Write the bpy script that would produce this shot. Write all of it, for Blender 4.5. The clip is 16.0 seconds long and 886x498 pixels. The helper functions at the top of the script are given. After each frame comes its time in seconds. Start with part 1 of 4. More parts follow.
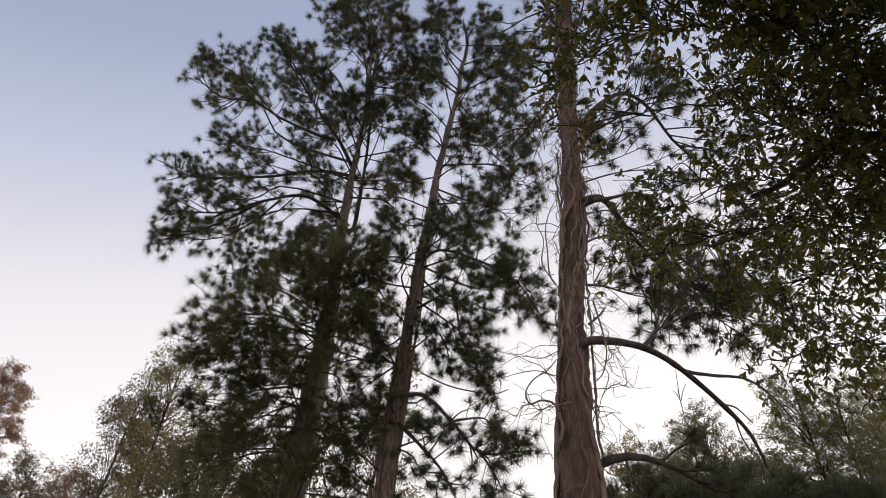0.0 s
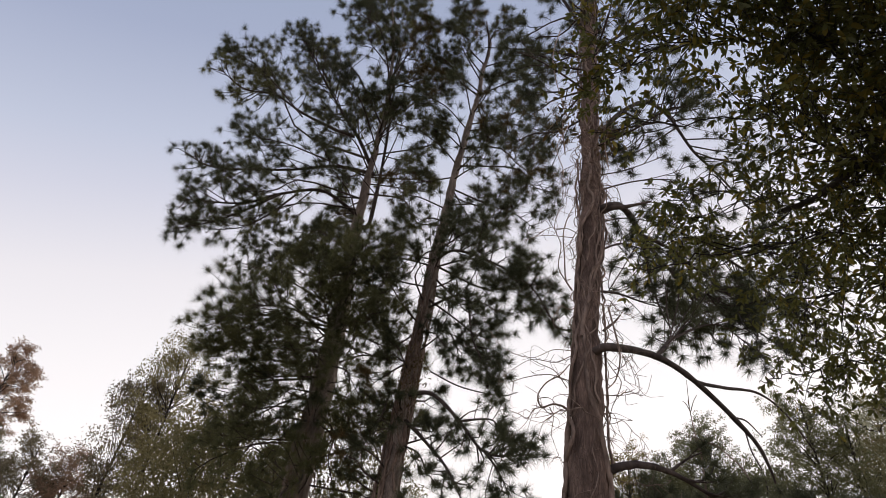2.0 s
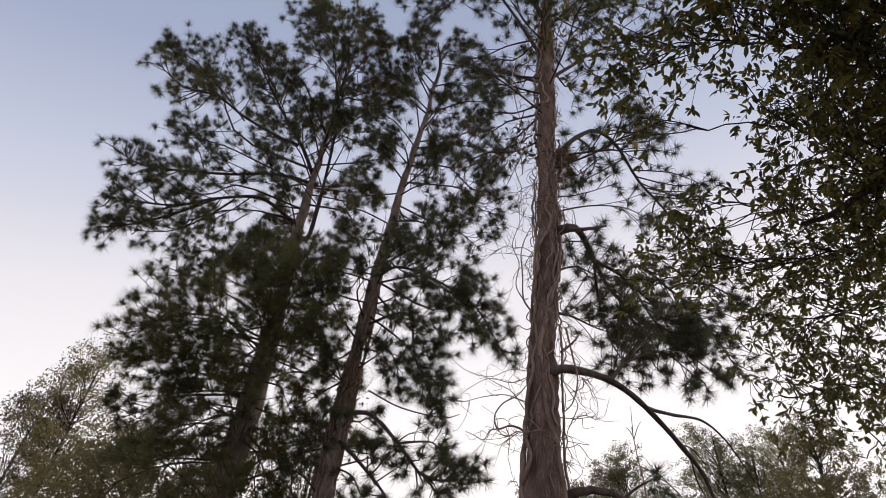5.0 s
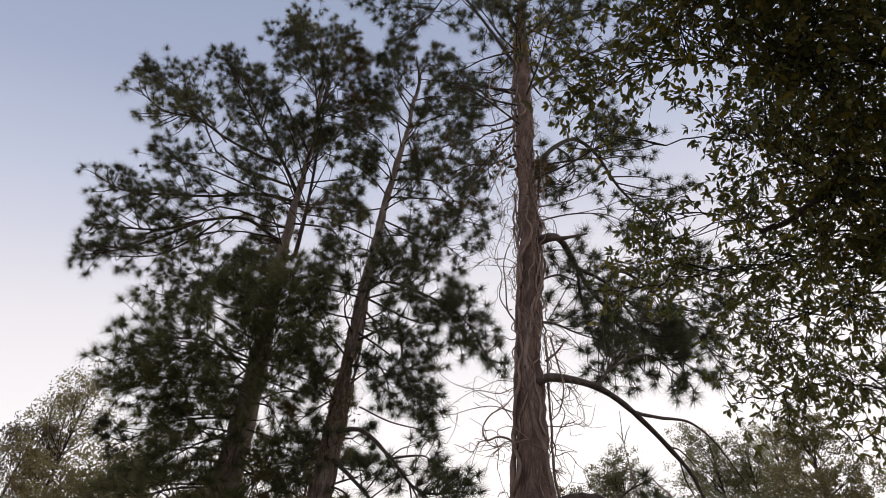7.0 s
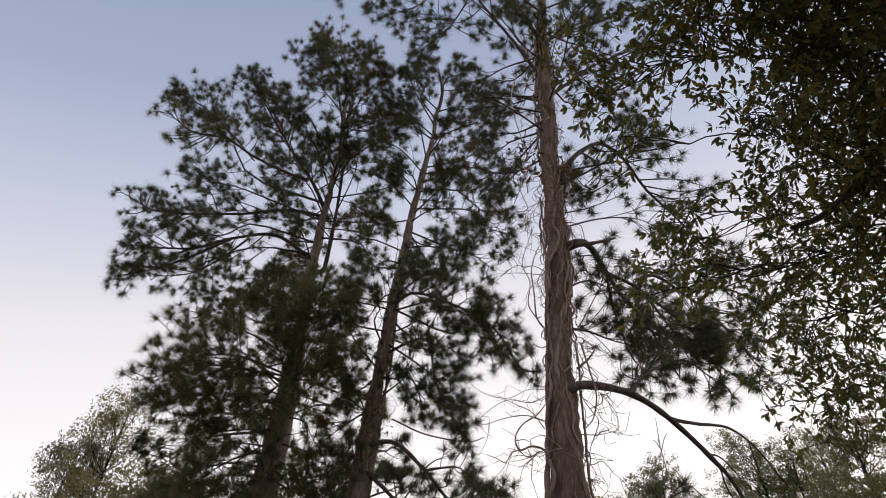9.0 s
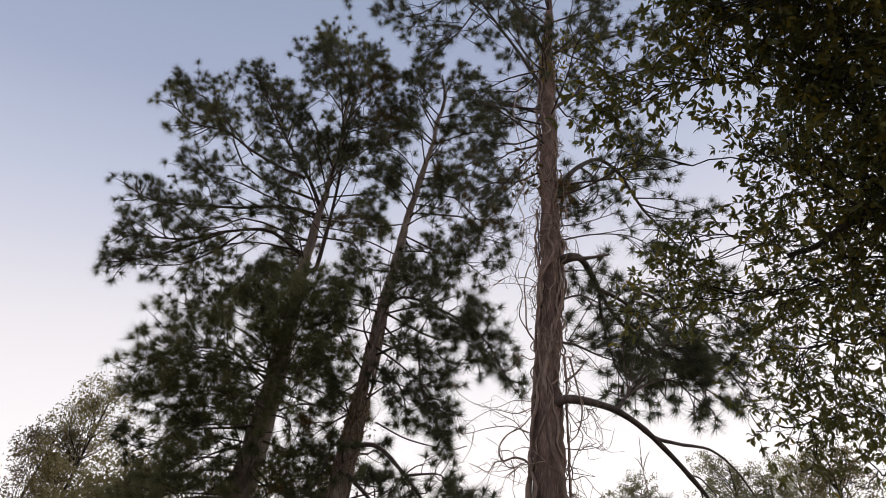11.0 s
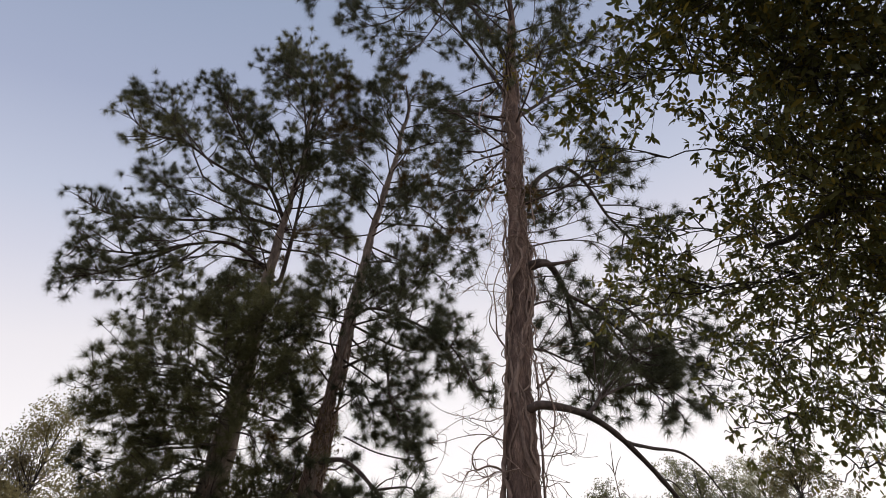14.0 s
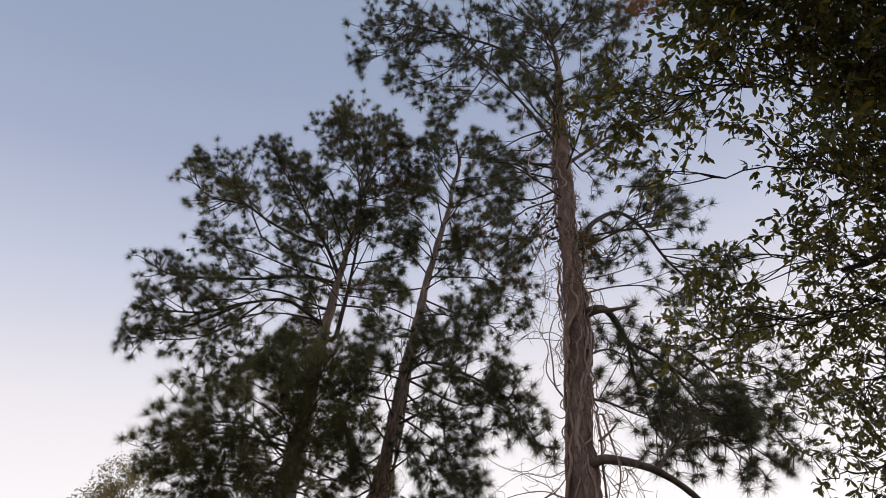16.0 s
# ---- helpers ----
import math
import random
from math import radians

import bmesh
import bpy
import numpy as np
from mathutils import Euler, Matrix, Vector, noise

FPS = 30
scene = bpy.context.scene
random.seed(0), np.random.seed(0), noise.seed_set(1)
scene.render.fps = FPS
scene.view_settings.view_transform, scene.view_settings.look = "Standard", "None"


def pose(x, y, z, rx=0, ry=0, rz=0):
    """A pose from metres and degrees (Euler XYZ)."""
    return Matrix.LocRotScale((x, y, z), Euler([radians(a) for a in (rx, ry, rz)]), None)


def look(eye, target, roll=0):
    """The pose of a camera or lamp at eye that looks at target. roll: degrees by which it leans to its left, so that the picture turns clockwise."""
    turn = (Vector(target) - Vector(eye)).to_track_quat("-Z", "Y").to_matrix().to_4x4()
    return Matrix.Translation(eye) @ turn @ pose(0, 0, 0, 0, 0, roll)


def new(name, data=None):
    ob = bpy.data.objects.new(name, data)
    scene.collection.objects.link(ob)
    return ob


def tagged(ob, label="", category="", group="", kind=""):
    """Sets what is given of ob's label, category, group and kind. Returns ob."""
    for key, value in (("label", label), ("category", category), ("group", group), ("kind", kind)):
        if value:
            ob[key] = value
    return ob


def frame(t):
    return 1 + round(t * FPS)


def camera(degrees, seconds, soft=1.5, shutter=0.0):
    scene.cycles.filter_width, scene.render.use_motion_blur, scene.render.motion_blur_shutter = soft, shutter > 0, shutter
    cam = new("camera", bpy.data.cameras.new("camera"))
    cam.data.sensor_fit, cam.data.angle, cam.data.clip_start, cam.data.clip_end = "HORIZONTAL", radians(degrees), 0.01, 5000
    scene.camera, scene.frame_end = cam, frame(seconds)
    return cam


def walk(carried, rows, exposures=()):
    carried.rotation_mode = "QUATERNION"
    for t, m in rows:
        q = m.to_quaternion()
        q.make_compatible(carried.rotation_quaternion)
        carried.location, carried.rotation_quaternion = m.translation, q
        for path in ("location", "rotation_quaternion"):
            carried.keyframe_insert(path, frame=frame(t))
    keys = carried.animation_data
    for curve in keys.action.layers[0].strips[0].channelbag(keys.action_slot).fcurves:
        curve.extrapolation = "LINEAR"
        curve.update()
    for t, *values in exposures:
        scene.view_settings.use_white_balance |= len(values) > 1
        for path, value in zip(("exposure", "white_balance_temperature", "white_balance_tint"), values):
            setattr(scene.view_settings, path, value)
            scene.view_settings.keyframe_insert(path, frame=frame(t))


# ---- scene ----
cam = camera(70.13, 16.0, soft=0.75)
PATH = [
    (0.0, pose(0.312, -0.138, 1.512, 129.19, -4.61, 4.31)),
    (0.5, pose(0.300, -0.166, 1.492, 128.80, -3.97, 5.55)),
    (1.0, pose(0.283, -0.175, 1.485, 128.88, -4.61, 6.43)),
    (1.5, pose(0.281, -0.164, 1.490, 128.99, -6.64, 4.47)),
    (2.0, pose(0.231, -0.175, 1.471, 129.32, -7.18, 3.36)),
    (2.5, pose(0.183, -0.171, 1.466, 129.68, -7.93, 1.62)),
    (3.0, pose(0.144, -0.105, 1.474, 131.33, -6.84, 1.93)),
    (3.5, pose(0.081, -0.002, 1.489, 131.69, -4.66, 2.94)),
    (4.0, pose(0.017, 0.076, 1.510, 132.07, -5.20, -2.85)),
    (4.2, pose(-0.025, 0.091, 1.510, 132.21, -5.35, -3.22)),
    (6.3, pose(-0.120, 0.054, 1.500, 132.21, -3.72, -5.42)),
    (6.5, pose(-0.089, 0.042, 1.504, 132.23, -2.76, -4.25)),
    (7.0, pose(-0.030, 0.002, 1.495, 133.11, -2.88, -2.82)),
    (7.5, pose(-0.006, -0.013, 1.493, 133.98, -3.06, -1.26)),
    (8.0, pose(0.000, 0.000, 1.500, 134.00, -3.00, 0.00)),
    (8.5, pose(0.005, 0.018, 1.503, 134.03, -3.12, 0.31)),
    (9.0, pose(-0.001, 0.019, 1.500, 133.89, -3.35, 0.37)),
    (9.2, pose(-0.001, 0.019, 1.500, 133.93, -3.35, 0.34)),
    (11.3, pose(-0.030, 0.018, 1.496, 134.87, -5.59, -2.76)),
    (11.5, pose(-0.030, 0.018, 1.496, 134.98, -5.71, -2.80)),
    (12.0, pose(-0.038, 0.027, 1.499, 135.05, -6.14, -3.55)),
    (12.5, pose(-0.059, 0.070, 1.502, 135.05, -6.52, -4.71)),
    (13.0, pose(-0.092, 0.126, 1.510, 134.30, -5.77, -5.87)),
    (13.5, pose(-0.105, 0.145, 1.519, 133.51, -4.26, -5.99)),
    (14.0, pose(-0.065, 0.133, 1.512, 135.97, -2.44, -4.19)),
    (14.5, pose(0.009, 0.168, 1.512, 138.68, -3.02, -1.01)),
    (15.0, pose(0.025, 0.220, 1.528, 140.05, -3.67, 0.36)),
    (15.5, pose(0.008, 0.263, 1.547, 140.46, -4.38, 0.77)),
    (16.0, pose(-0.004, 0.272, 1.547, 140.72, -5.06, 0.53)),
]
walk(cam, PATH, [(0.0, 0.0, 6500, 10), (16.0, 0.0, 6500, 10)])

# ---- sky and sun: the minutes round sunset, sun low behind the trees ----
SUN_AZ, SUN_EL = 8.0, 3.0
world = bpy.data.worlds.new("dusk_sky")
scene.world = world
world.use_nodes = True
wt = world.node_tree
sky = wt.nodes.new("ShaderNodeTexSky")
sky.sky_type, sky.sun_disc = "NISHITA", False
sky.sun_elevation, sky.sun_rotation = radians(SUN_EL), radians(SUN_AZ)
sky.air_density, sky.dust_density, sky.ozone_density = 1.0, 0.6, 3.0
bg = wt.nodes["Background"]
# the sunset's glow: pale at the horizon below the sun, blue-grey overhead and behind
where = wt.nodes.new("ShaderNodeTexCoord")
lean = wt.nodes.new("ShaderNodeVectorMath")
lean.operation = "DOT_PRODUCT"
lean.inputs[1].default_value = (-0.19, -0.41, 1.0)
wt.links.new(where.outputs["Generated"], lean.inputs[0])
glow = wt.nodes.new("ShaderNodeValToRGB")
STOPS = [(0.0, (1.22, 1.15, 1.13)), (0.17, (1.08, 1.03, 1.04)), (0.305, (0.95, 0.91, 0.95)), (0.43, (0.73, 0.735, 0.85)), (0.51, (0.605, 0.645, 0.79)),
         (0.65, (0.43, 0.48, 0.65)), (0.77, (0.355, 0.42, 0.58)), (1.0, (0.30, 0.37, 0.51))]
while len(glow.color_ramp.elements) < len(STOPS):
    glow.color_ramp.elements.new(0.5)
for e, (x, c) in zip(glow.color_ramp.elements, STOPS):
    e.position, e.color = x, (*c, 1)
wt.links.new(lean.outputs["Value"], glow.inputs[0])
both = wt.nodes.new("ShaderNodeMix")
both.data_type = "RGBA"
both.inputs[0].default_value = 0.9
bright = wt.nodes.new("ShaderNodeVectorMath")
bright.operation = "SCALE"
bright.inputs["Scale"].default_value = 0.15
wt.links.new(sky.outputs[0], bright.inputs[0])
wt.links.new(bright.outputs[0], both.inputs[6])
wt.links.new(glow.outputs[0], both.inputs[7])
# unseen pink glow added opposite the sunset, behind the camera, to light the trees
behind = wt.nodes.new("ShaderNodeVectorMath")
behind.operation = "DOT_PRODUCT"
behind.inputs[1].default_value = (0.0, -1.0, 0.0)
wt.links.new(where.outputs["Generated"], behind.inputs[0])
rear_fill = wt.nodes.new("ShaderNodeValToRGB")
for e, c in zip(rear_fill.color_ramp.elements, ((0, 0, 0), (0.34, 0.265, 0.24))):
    e.color = (*c, 1)
wt.links.new(behind.outputs["Value"], rear_fill.inputs[0])
total = wt.nodes.new("ShaderNodeVectorMath")
wt.links.new(both.outputs[2], total.inputs[0])
wt.links.new(rear_fill.outputs[0], total.inputs[1])
wt.links.new(total.outputs[0], bg.inputs[0])
bg.inputs["Strength"].default_value = 1.0

sun = new("sun", bpy.data.lights.new("sun", "SUN"))
sun.data.energy, sun.data.angle, sun.data.color = 0.5, radians(10), (1.0, 0.86, 0.74)
sun.matrix_world = look((60 * math.sin(radians(SUN_AZ)), 60 * math.cos(radians(SUN_AZ)), 60 * math.tan(radians(SUN_EL + 6))), (0, 0, 0))


# ---- materials ----
def material(name, dark, light, scale=6.0, rough=0.85, bump=0.4, stretch=(1, 1, 1), through_light=0.0, vary=0.25, spec=0.3):
    """Two-scale mottled surface; vary shifts single pieces."""
    m = bpy.data.materials.new(name)
    m.use_nodes = True
    t = m.node_tree
    p = t.nodes["Principled BSDF"]
    co = t.nodes.new("ShaderNodeTexCoord")
    mp = t.nodes.new("ShaderNodeMapping")
    mp.inputs["Scale"].default_value = stretch
    t.links.new(co.outputs["Object"], mp.inputs[0])
    n1, n2 = t.nodes.new("ShaderNodeTexNoise"), t.nodes.new("ShaderNodeTexNoise")
    n1.inputs["Scale"].default_value, n1.inputs["Detail"].default_value = scale, 6
    n2.inputs["Scale"].default_value, n2.inputs["Detail"].default_value = scale * 0.13, 2
    for n in (n1, n2):
        t.links.new(mp.outputs[0], n.inputs["Vector"])
    add = t.nodes.new("ShaderNodeMath")
    add.operation = "MULTIPLY_ADD"
    add.inputs[1].default_value = 0.6
    t.links.new(n1.outputs[0], add.inputs[0])
    half = t.nodes.new("ShaderNodeMath")
    half.operation = "MULTIPLY"
    half.inputs[1].default_value = 0.4
    t.links.new(n2.outputs[0], half.inputs[0])
    t.links.new(half.outputs[0], add.inputs[2])
    ramp = t.nodes.new("ShaderNodeValToRGB")
    ramp.color_ramp.elements[0].position, ramp.color_ramp.elements[1].position = 0.36, 0.64
    ramp.color_ramp.elements[0].color, ramp.color_ramp.elements[1].color = (*dark, 1), (*light, 1)
    t.links.new(add.outputs[0], ramp.inputs[0])
    geo = t.nodes.new("ShaderNodeNewGeometry")
    info = t.nodes.new("ShaderNodeObjectInfo")
    mixr = t.nodes.new("ShaderNodeMath")
    mixr.operation = "ADD"
    t.links.new(geo.outputs["Random Per Island"], mixr.inputs[0])
    t.links.new(info.outputs["Random"], mixr.inputs[1])
    rng = t.nodes.new("ShaderNodeMapRange")
    rng.inputs["From Max"].default_value = 2.0
    rng.inputs["To Min"].default_value, rng.inputs["To Max"].default_value = 1 - vary, 1 + vary
    t.links.new(mixr.outputs[0], rng.inputs[0])
    hsv = t.nodes.new("ShaderNodeHueSaturation")
    t.links.new(rng.outputs[0], hsv.inputs["Value"])
    t.links.new(ramp.outputs[0], hsv.inputs["Color"])
    t.links.new(hsv.outputs[0], p.inputs["Base Color"])
    p.inputs["Roughness"].default_value = rough
    p.inputs["Specular IOR Level"].default_value = spec
    if bump:
        b = t.nodes.new("ShaderNodeBump")
        b.inputs["Strength"].default_value, b.inputs["Distance"].default_value = bump, 0.02
        t.links.new(n1.outputs[0], b.inputs["Height"])
        t.links.new(b.outputs[0], p.inputs["Normal"])
    if through_light:
        tr = t.nodes.new("ShaderNodeBsdfTranslucent")
        t.links.new(hsv.outputs[0], tr.inputs[0])
        mx = t.nodes.new("ShaderNodeMixShader")
        mx.inputs[0].default_value = through_light
        t.links.new(p.outputs[0], mx.inputs[1])
        t.links.new(tr.outputs[0], mx.inputs[2])
        t.links.new(mx.outputs[0], t.nodes["Material Output"].inputs[0])
    return m


BARK = material("pine_bark", (0.11, 0.070, 0.052), (0.34, 0.225, 0.168), 9, 0.9, 1.0, (1, 1, 0.35), vary=0.1)
# greyer bark, also lightened to offset the shade inside the dense crowns
BARK_GREY_LIFTED = material("lifted_grey_pine_bark", (0.18, 0.135, 0.108), (0.47, 0.365, 0.295), 9, 0.9, 1.0, (1, 1, 0.35), vary=0.1)
TWIG = material("pine_twig", (0.035, 0.026, 0.021), (0.11, 0.08, 0.065), 14, 0.9, 0.4, vary=0.15)
VINE = material("vine_bark", (0.12, 0.080, 0.060), (0.33, 0.235, 0.178), 18, 0.9, 0.6, (1, 1, 0.4), vary=0.25)
NEEDLE = material("pine_needle", (0.060, 0.066, 0.034), (0.132, 0.135, 0.068), 1.5, 0.55, 0, through_light=0.3, vary=0.35)
# olive needles, lightened to stand in for front light on lower limbs
NEEDLE_OLIVE_LIT = material("olive_lit_pine_needle", (0.100, 0.102, 0.042), (0.21, 0.198, 0.082), 1.5, 0.55, 0, through_light=0.3, vary=0.35)
NEEDLE_OLD = material("browning_needle", (0.09, 0.07, 0.03), (0.17, 0.11, 0.04), 1.5, 0.6, 0, through_light=0.25, vary=0.35)
NEEDLE_RUST = material("dead_rust_needle", (0.22, 0.09, 0.03), (0.40, 0.19, 0.07), 1.5, 0.6, 0, through_light=0.3, vary=0.3)
LEAF = material("broad_leaf", (0.088, 0.094, 0.028), (0.195, 0.185, 0.052), 3, 0.45, 0, through_light=0.38, vary=0.4)
# yellowing leaves, also brighter to stand in for front-lit ones
LEAF_GOLD = material("yellow_lit_leaf", (0.17, 0.135, 0.022), (0.33, 0.25, 0.045), 3, 0.45, 0, through_light=0.42, vary=0.4)
LEAF_TURNED = material("turning_leaf", (0.15, 0.08, 0.02), (0.26, 0.12, 0.03), 3, 0.5, 0, through_light=0.3, vary=0.4)
LEAF_BARK = material("grey_bark", (0.022, 0.018, 0.015), (0.075, 0.062, 0.052), 12, 0.9, 0.5, (1, 1, 0.5), vary=0.1)
FAR_GREEN = material("far_foliage_green", (0.118, 0.116, 0.052), (0.245, 0.232, 0.118), 0.4, 0.7, 0, through_light=0.62, vary=0.4)
FAR_OLIVE = material("far_foliage_olive", (0.17, 0.15, 0.065), (0.32, 0.265, 0.125), 0.4, 0.7, 0, through_light=0.45, vary=0.4)
FAR_YELLOW = material("far_foliage_yellow", (0.22, 0.17, 0.05), (0.42, 0.33, 0.12), 0.4, 0.7, 0, through_light=0.62, vary=0.4)
FAR_BROWN = material("far_foliage_brown", (0.17, 0.14, 0.085), (0.31, 0.25, 0.155), 0.4, 0.7, 0, through_light=0.42, vary=0.4)
FAR_PALE = material("far_foliage_pale", (0.27, 0.26, 0.15), (0.46, 0.44, 0.30), 0.4, 0.7, 0, through_light=0.62, vary=0.4)
FAR_RUST = material("far_foliage_rust", (0.30, 0.19, 0.125), (0.49, 0.335, 0.225), 0.4, 0.7, 0, through_light=0.62, vary=0.4)
# unseen ground, coloured pale to bounce light up under limbs and leaves
GROUND = material("pale_bounce_ground", (0.16, 0.13, 0.075), (0.40, 0.34, 0.235), 2.5, 0.95, 0.8, vary=0.0)

def cracked(m, scale, stretch):
    """Bark plates: dark, sunken cracks between them."""
    t = m.node_tree
    p = t.nodes["Principled BSDF"]
    co, mp = t.nodes.new("ShaderNodeTexCoord"), t.nodes.new("ShaderNodeMapping")
    mp.inputs["Scale"].default_value = stretch
    t.links.new(co.outputs["Object"], mp.inputs[0])
    wob = t.nodes.new("ShaderNodeTexNoise")
    wob.inputs["Scale"].default_value = scale * 0.7
    t.links.new(mp.outputs[0], wob.inputs["Vector"])
    shift = t.nodes.new("ShaderNodeVectorMath")
    shift.operation = "MULTIPLY_ADD"
    shift.inputs[1].default_value = (0.06, 0.06, 0.06)
    t.links.new(wob.outputs["Color"], shift.inputs[0])
    t.links.new(mp.outputs[0], shift.inputs[2])
    v = t.nodes.new("ShaderNodeTexVoronoi")
    v.feature = "DISTANCE_TO_EDGE"
    v.inputs["Scale"].default_value = scale
    t.links.new(shift.outputs[0], v.inputs["Vector"])
    r = t.nodes.new("ShaderNodeMapRange")
    r.inputs["From Max"].default_value = 0.22
    r.inputs["To Min"].default_value = 0.74
    t.links.new(v.outputs["Distance"], r.inputs[0])
    old = p.inputs["Base Color"].links[0].from_socket
    mul = t.nodes.new("ShaderNodeVectorMath")
    mul.operation = "SCALE"
    t.links.new(old, mul.inputs[0])
    t.links.new(r.outputs[0], mul.inputs["Scale"])
    t.links.new(mul.outputs[0], p.inputs["Base Color"])
    b = t.nodes.new("ShaderNodeBump")
    b.inputs["Strength"].default_value, b.inputs["Distance"].default_value = 1.0, 0.03
    t.links.new(r.outputs[0], b.inputs["Height"])
    t.links.new(p.inputs["Normal"].links[0].from_socket, b.inputs["Normal"])
    t.links.new(b.outputs[0], p.inputs["Normal"])


cracked(BARK, 42, (1, 1, 0.2))
cracked(BARK_GREY_LIFTED, 36, (1, 1, 0.2))
rnd = np.random.default_rng(7)


# ---- geometry helpers ----
class Soup:
    """Collects vertices and faces of one mesh."""

    def __init__(self):
        self.v, self.f, self.n = [], [], 0

    def add(self, verts, faces):
        self.v.append(np.asarray(verts, float))
        self.f.append(np.asarray(faces, int) + self.n)
        self.n += len(verts)

    def mesh(self, name, mat, smooth=False):
        me = bpy.data.meshes.new(name)
        if self.v:
            me.vertices.add(self.n)
            me.vertices.foreach_set("co", np.concatenate(self.v).astype(np.float32).ravel())
            corners = np.concatenate([a.ravel() for a in self.f])
            sizes = np.concatenate([np.full(len(a), a.shape[1]) for a in self.f])
            me.loops.add(len(corners))
            me.loops.foreach_set("vertex_index", corners.astype(np.int32))
            me.polygons.add(len(sizes))
            me.polygons.foreach_set("loop_start", (np.cumsum(sizes) - sizes).astype(np.int32))
            me.update(calc_edges=True)
        me.materials.append(mat)
        if smooth:
            me.polygons.foreach_set("use_smooth", [True] * len(me.polygons))
        me.update()
        return me


def part(name, soup, mat, parent, label="", smooth=False, kind=""):
    ob = new(name, soup.mesh(name, mat, smooth))
    ob.parent = parent
    return tagged(ob, label, kind=kind)


def thing(name, at, label, category, group=""):
    ob = new(name)
    ob.location = at
    ob.empty_display_size = 0.2
    return tagged(ob, label, category, group)


def unit(v):
    v = np.asarray(v, float)
    return v / max(np.linalg.norm(v), 1e-9)


def curve(points, n):
    """Smooth line through control points (rows of any width)."""
    p = np.asarray(points, float)
    p = np.vstack([2 * p[0] - p[1], p, 2 * p[-1] - p[-2]])
    u = np.linspace(0, len(p) - 3 - 1e-6, n)
    i = u.astype(int)
    s = (u - i)[:, None]
    a, b, c, d = p[i], p[i + 1], p[i + 2], p[i + 3]
    return 0.5 * (2 * b + (c - a) * s + (2 * a - 5 * b + 4 * c - d) * s ** 2 + (3 * b - a - 3 * c + d) * s ** 3)


def tube(soup, pts, radii, sides=6, rough=0.0):
    """A tapered, slightly uneven stem along pts."""
    pts = np.asarray(pts, float)
    n = len(pts)
    radii = np.broadcast_to(radii, n)
    tan = np.gradient(pts, axis=0)
    tan /= np.maximum(np.linalg.norm(tan, axis=1, keepdims=True), 1e-9)
    ref = np.array([0.31, 0.2, 0.93]) if abs(tan[0] @ np.array([0.31, 0.2, 0.93])) < 0.9 else np.array([0.9, 0.4, 0.1])
    side = np.cross(tan, ref)
    side /= np.maximum(np.linalg.norm(side, axis=1, keepdims=True), 1e-9)
    up = np.cross(tan, side)
    a = np.linspace(0, 2 * math.pi, sides, endpoint=False)
    r = radii[:, None] * (1 + rough * rnd.normal(size=(n, sides)))
    ring = pts[:, None] + r[..., None] * (np.cos(a)[None, :, None] * side[:, None] + np.sin(a)[None, :, None] * up[:, None])
    k = np.arange(n - 1)[:, None] * sides + np.arange(sides)[None]
    k2 = np.arange(n - 1)[:, None] * sides + (np.arange(sides)[None] + 1) % sides
    soup.add(ring.reshape(-1, 3), np.stack([k, k2, k2 + sides, k + sides], -1).reshape(-1, 4))


def needles(soup, places, axes, length, count, width=0.0054, spread=(10, 118)):
    """Bursts of pine needles, each a slim blade bent a little by its weight."""
    places, axes = np.asarray(places, float), np.asarray(axes, float)
    axes = axes / np.linalg.norm(axes, axis=1, keepdims=True)
    m = len(places)
    if not m:
        return
    ref = rnd.normal(size=(m, count, 3))
    ref -= (ref @ axes[:, :, None]) * axes[:, None]
    ref /= np.linalg.norm(ref, axis=2, keepdims=True)
    ang = np.radians(rnd.uniform(*spread, size=(m, count, 1)))
    d = np.cos(ang) * axes[:, None] + np.sin(ang) * ref
    size = length * rnd.uniform(0.8, 1.15, size=(m, 1, 1)) * rnd.uniform(0.45, 1.12, size=(m, count, 1))
    back = axes[:, None] * (rnd.uniform(-1.0, 0.0, size=(m, count, 1)) * 0.05)
    root = places[:, None] + back
    tip = root + d * size
    tip[..., 2] -= 0.06 * size[..., 0]
    w = np.cross(d, rnd.normal(size=(m, count, 3)))
    w *= width / 2 / np.linalg.norm(w, axis=2, keepdims=True)
    verts = np.stack([root - w, root + w, tip], 2).reshape(-1, 3)
    soup.add(verts, np.arange(len(verts)).reshape(-1, 3))


def along(path, s):
    k = s * (len(path) - 1)
    i = min(int(k), len(path) - 2)
    return path[i] + (path[i + 1] - path[i]) * (k - i), unit(path[i + 1] - path[i])


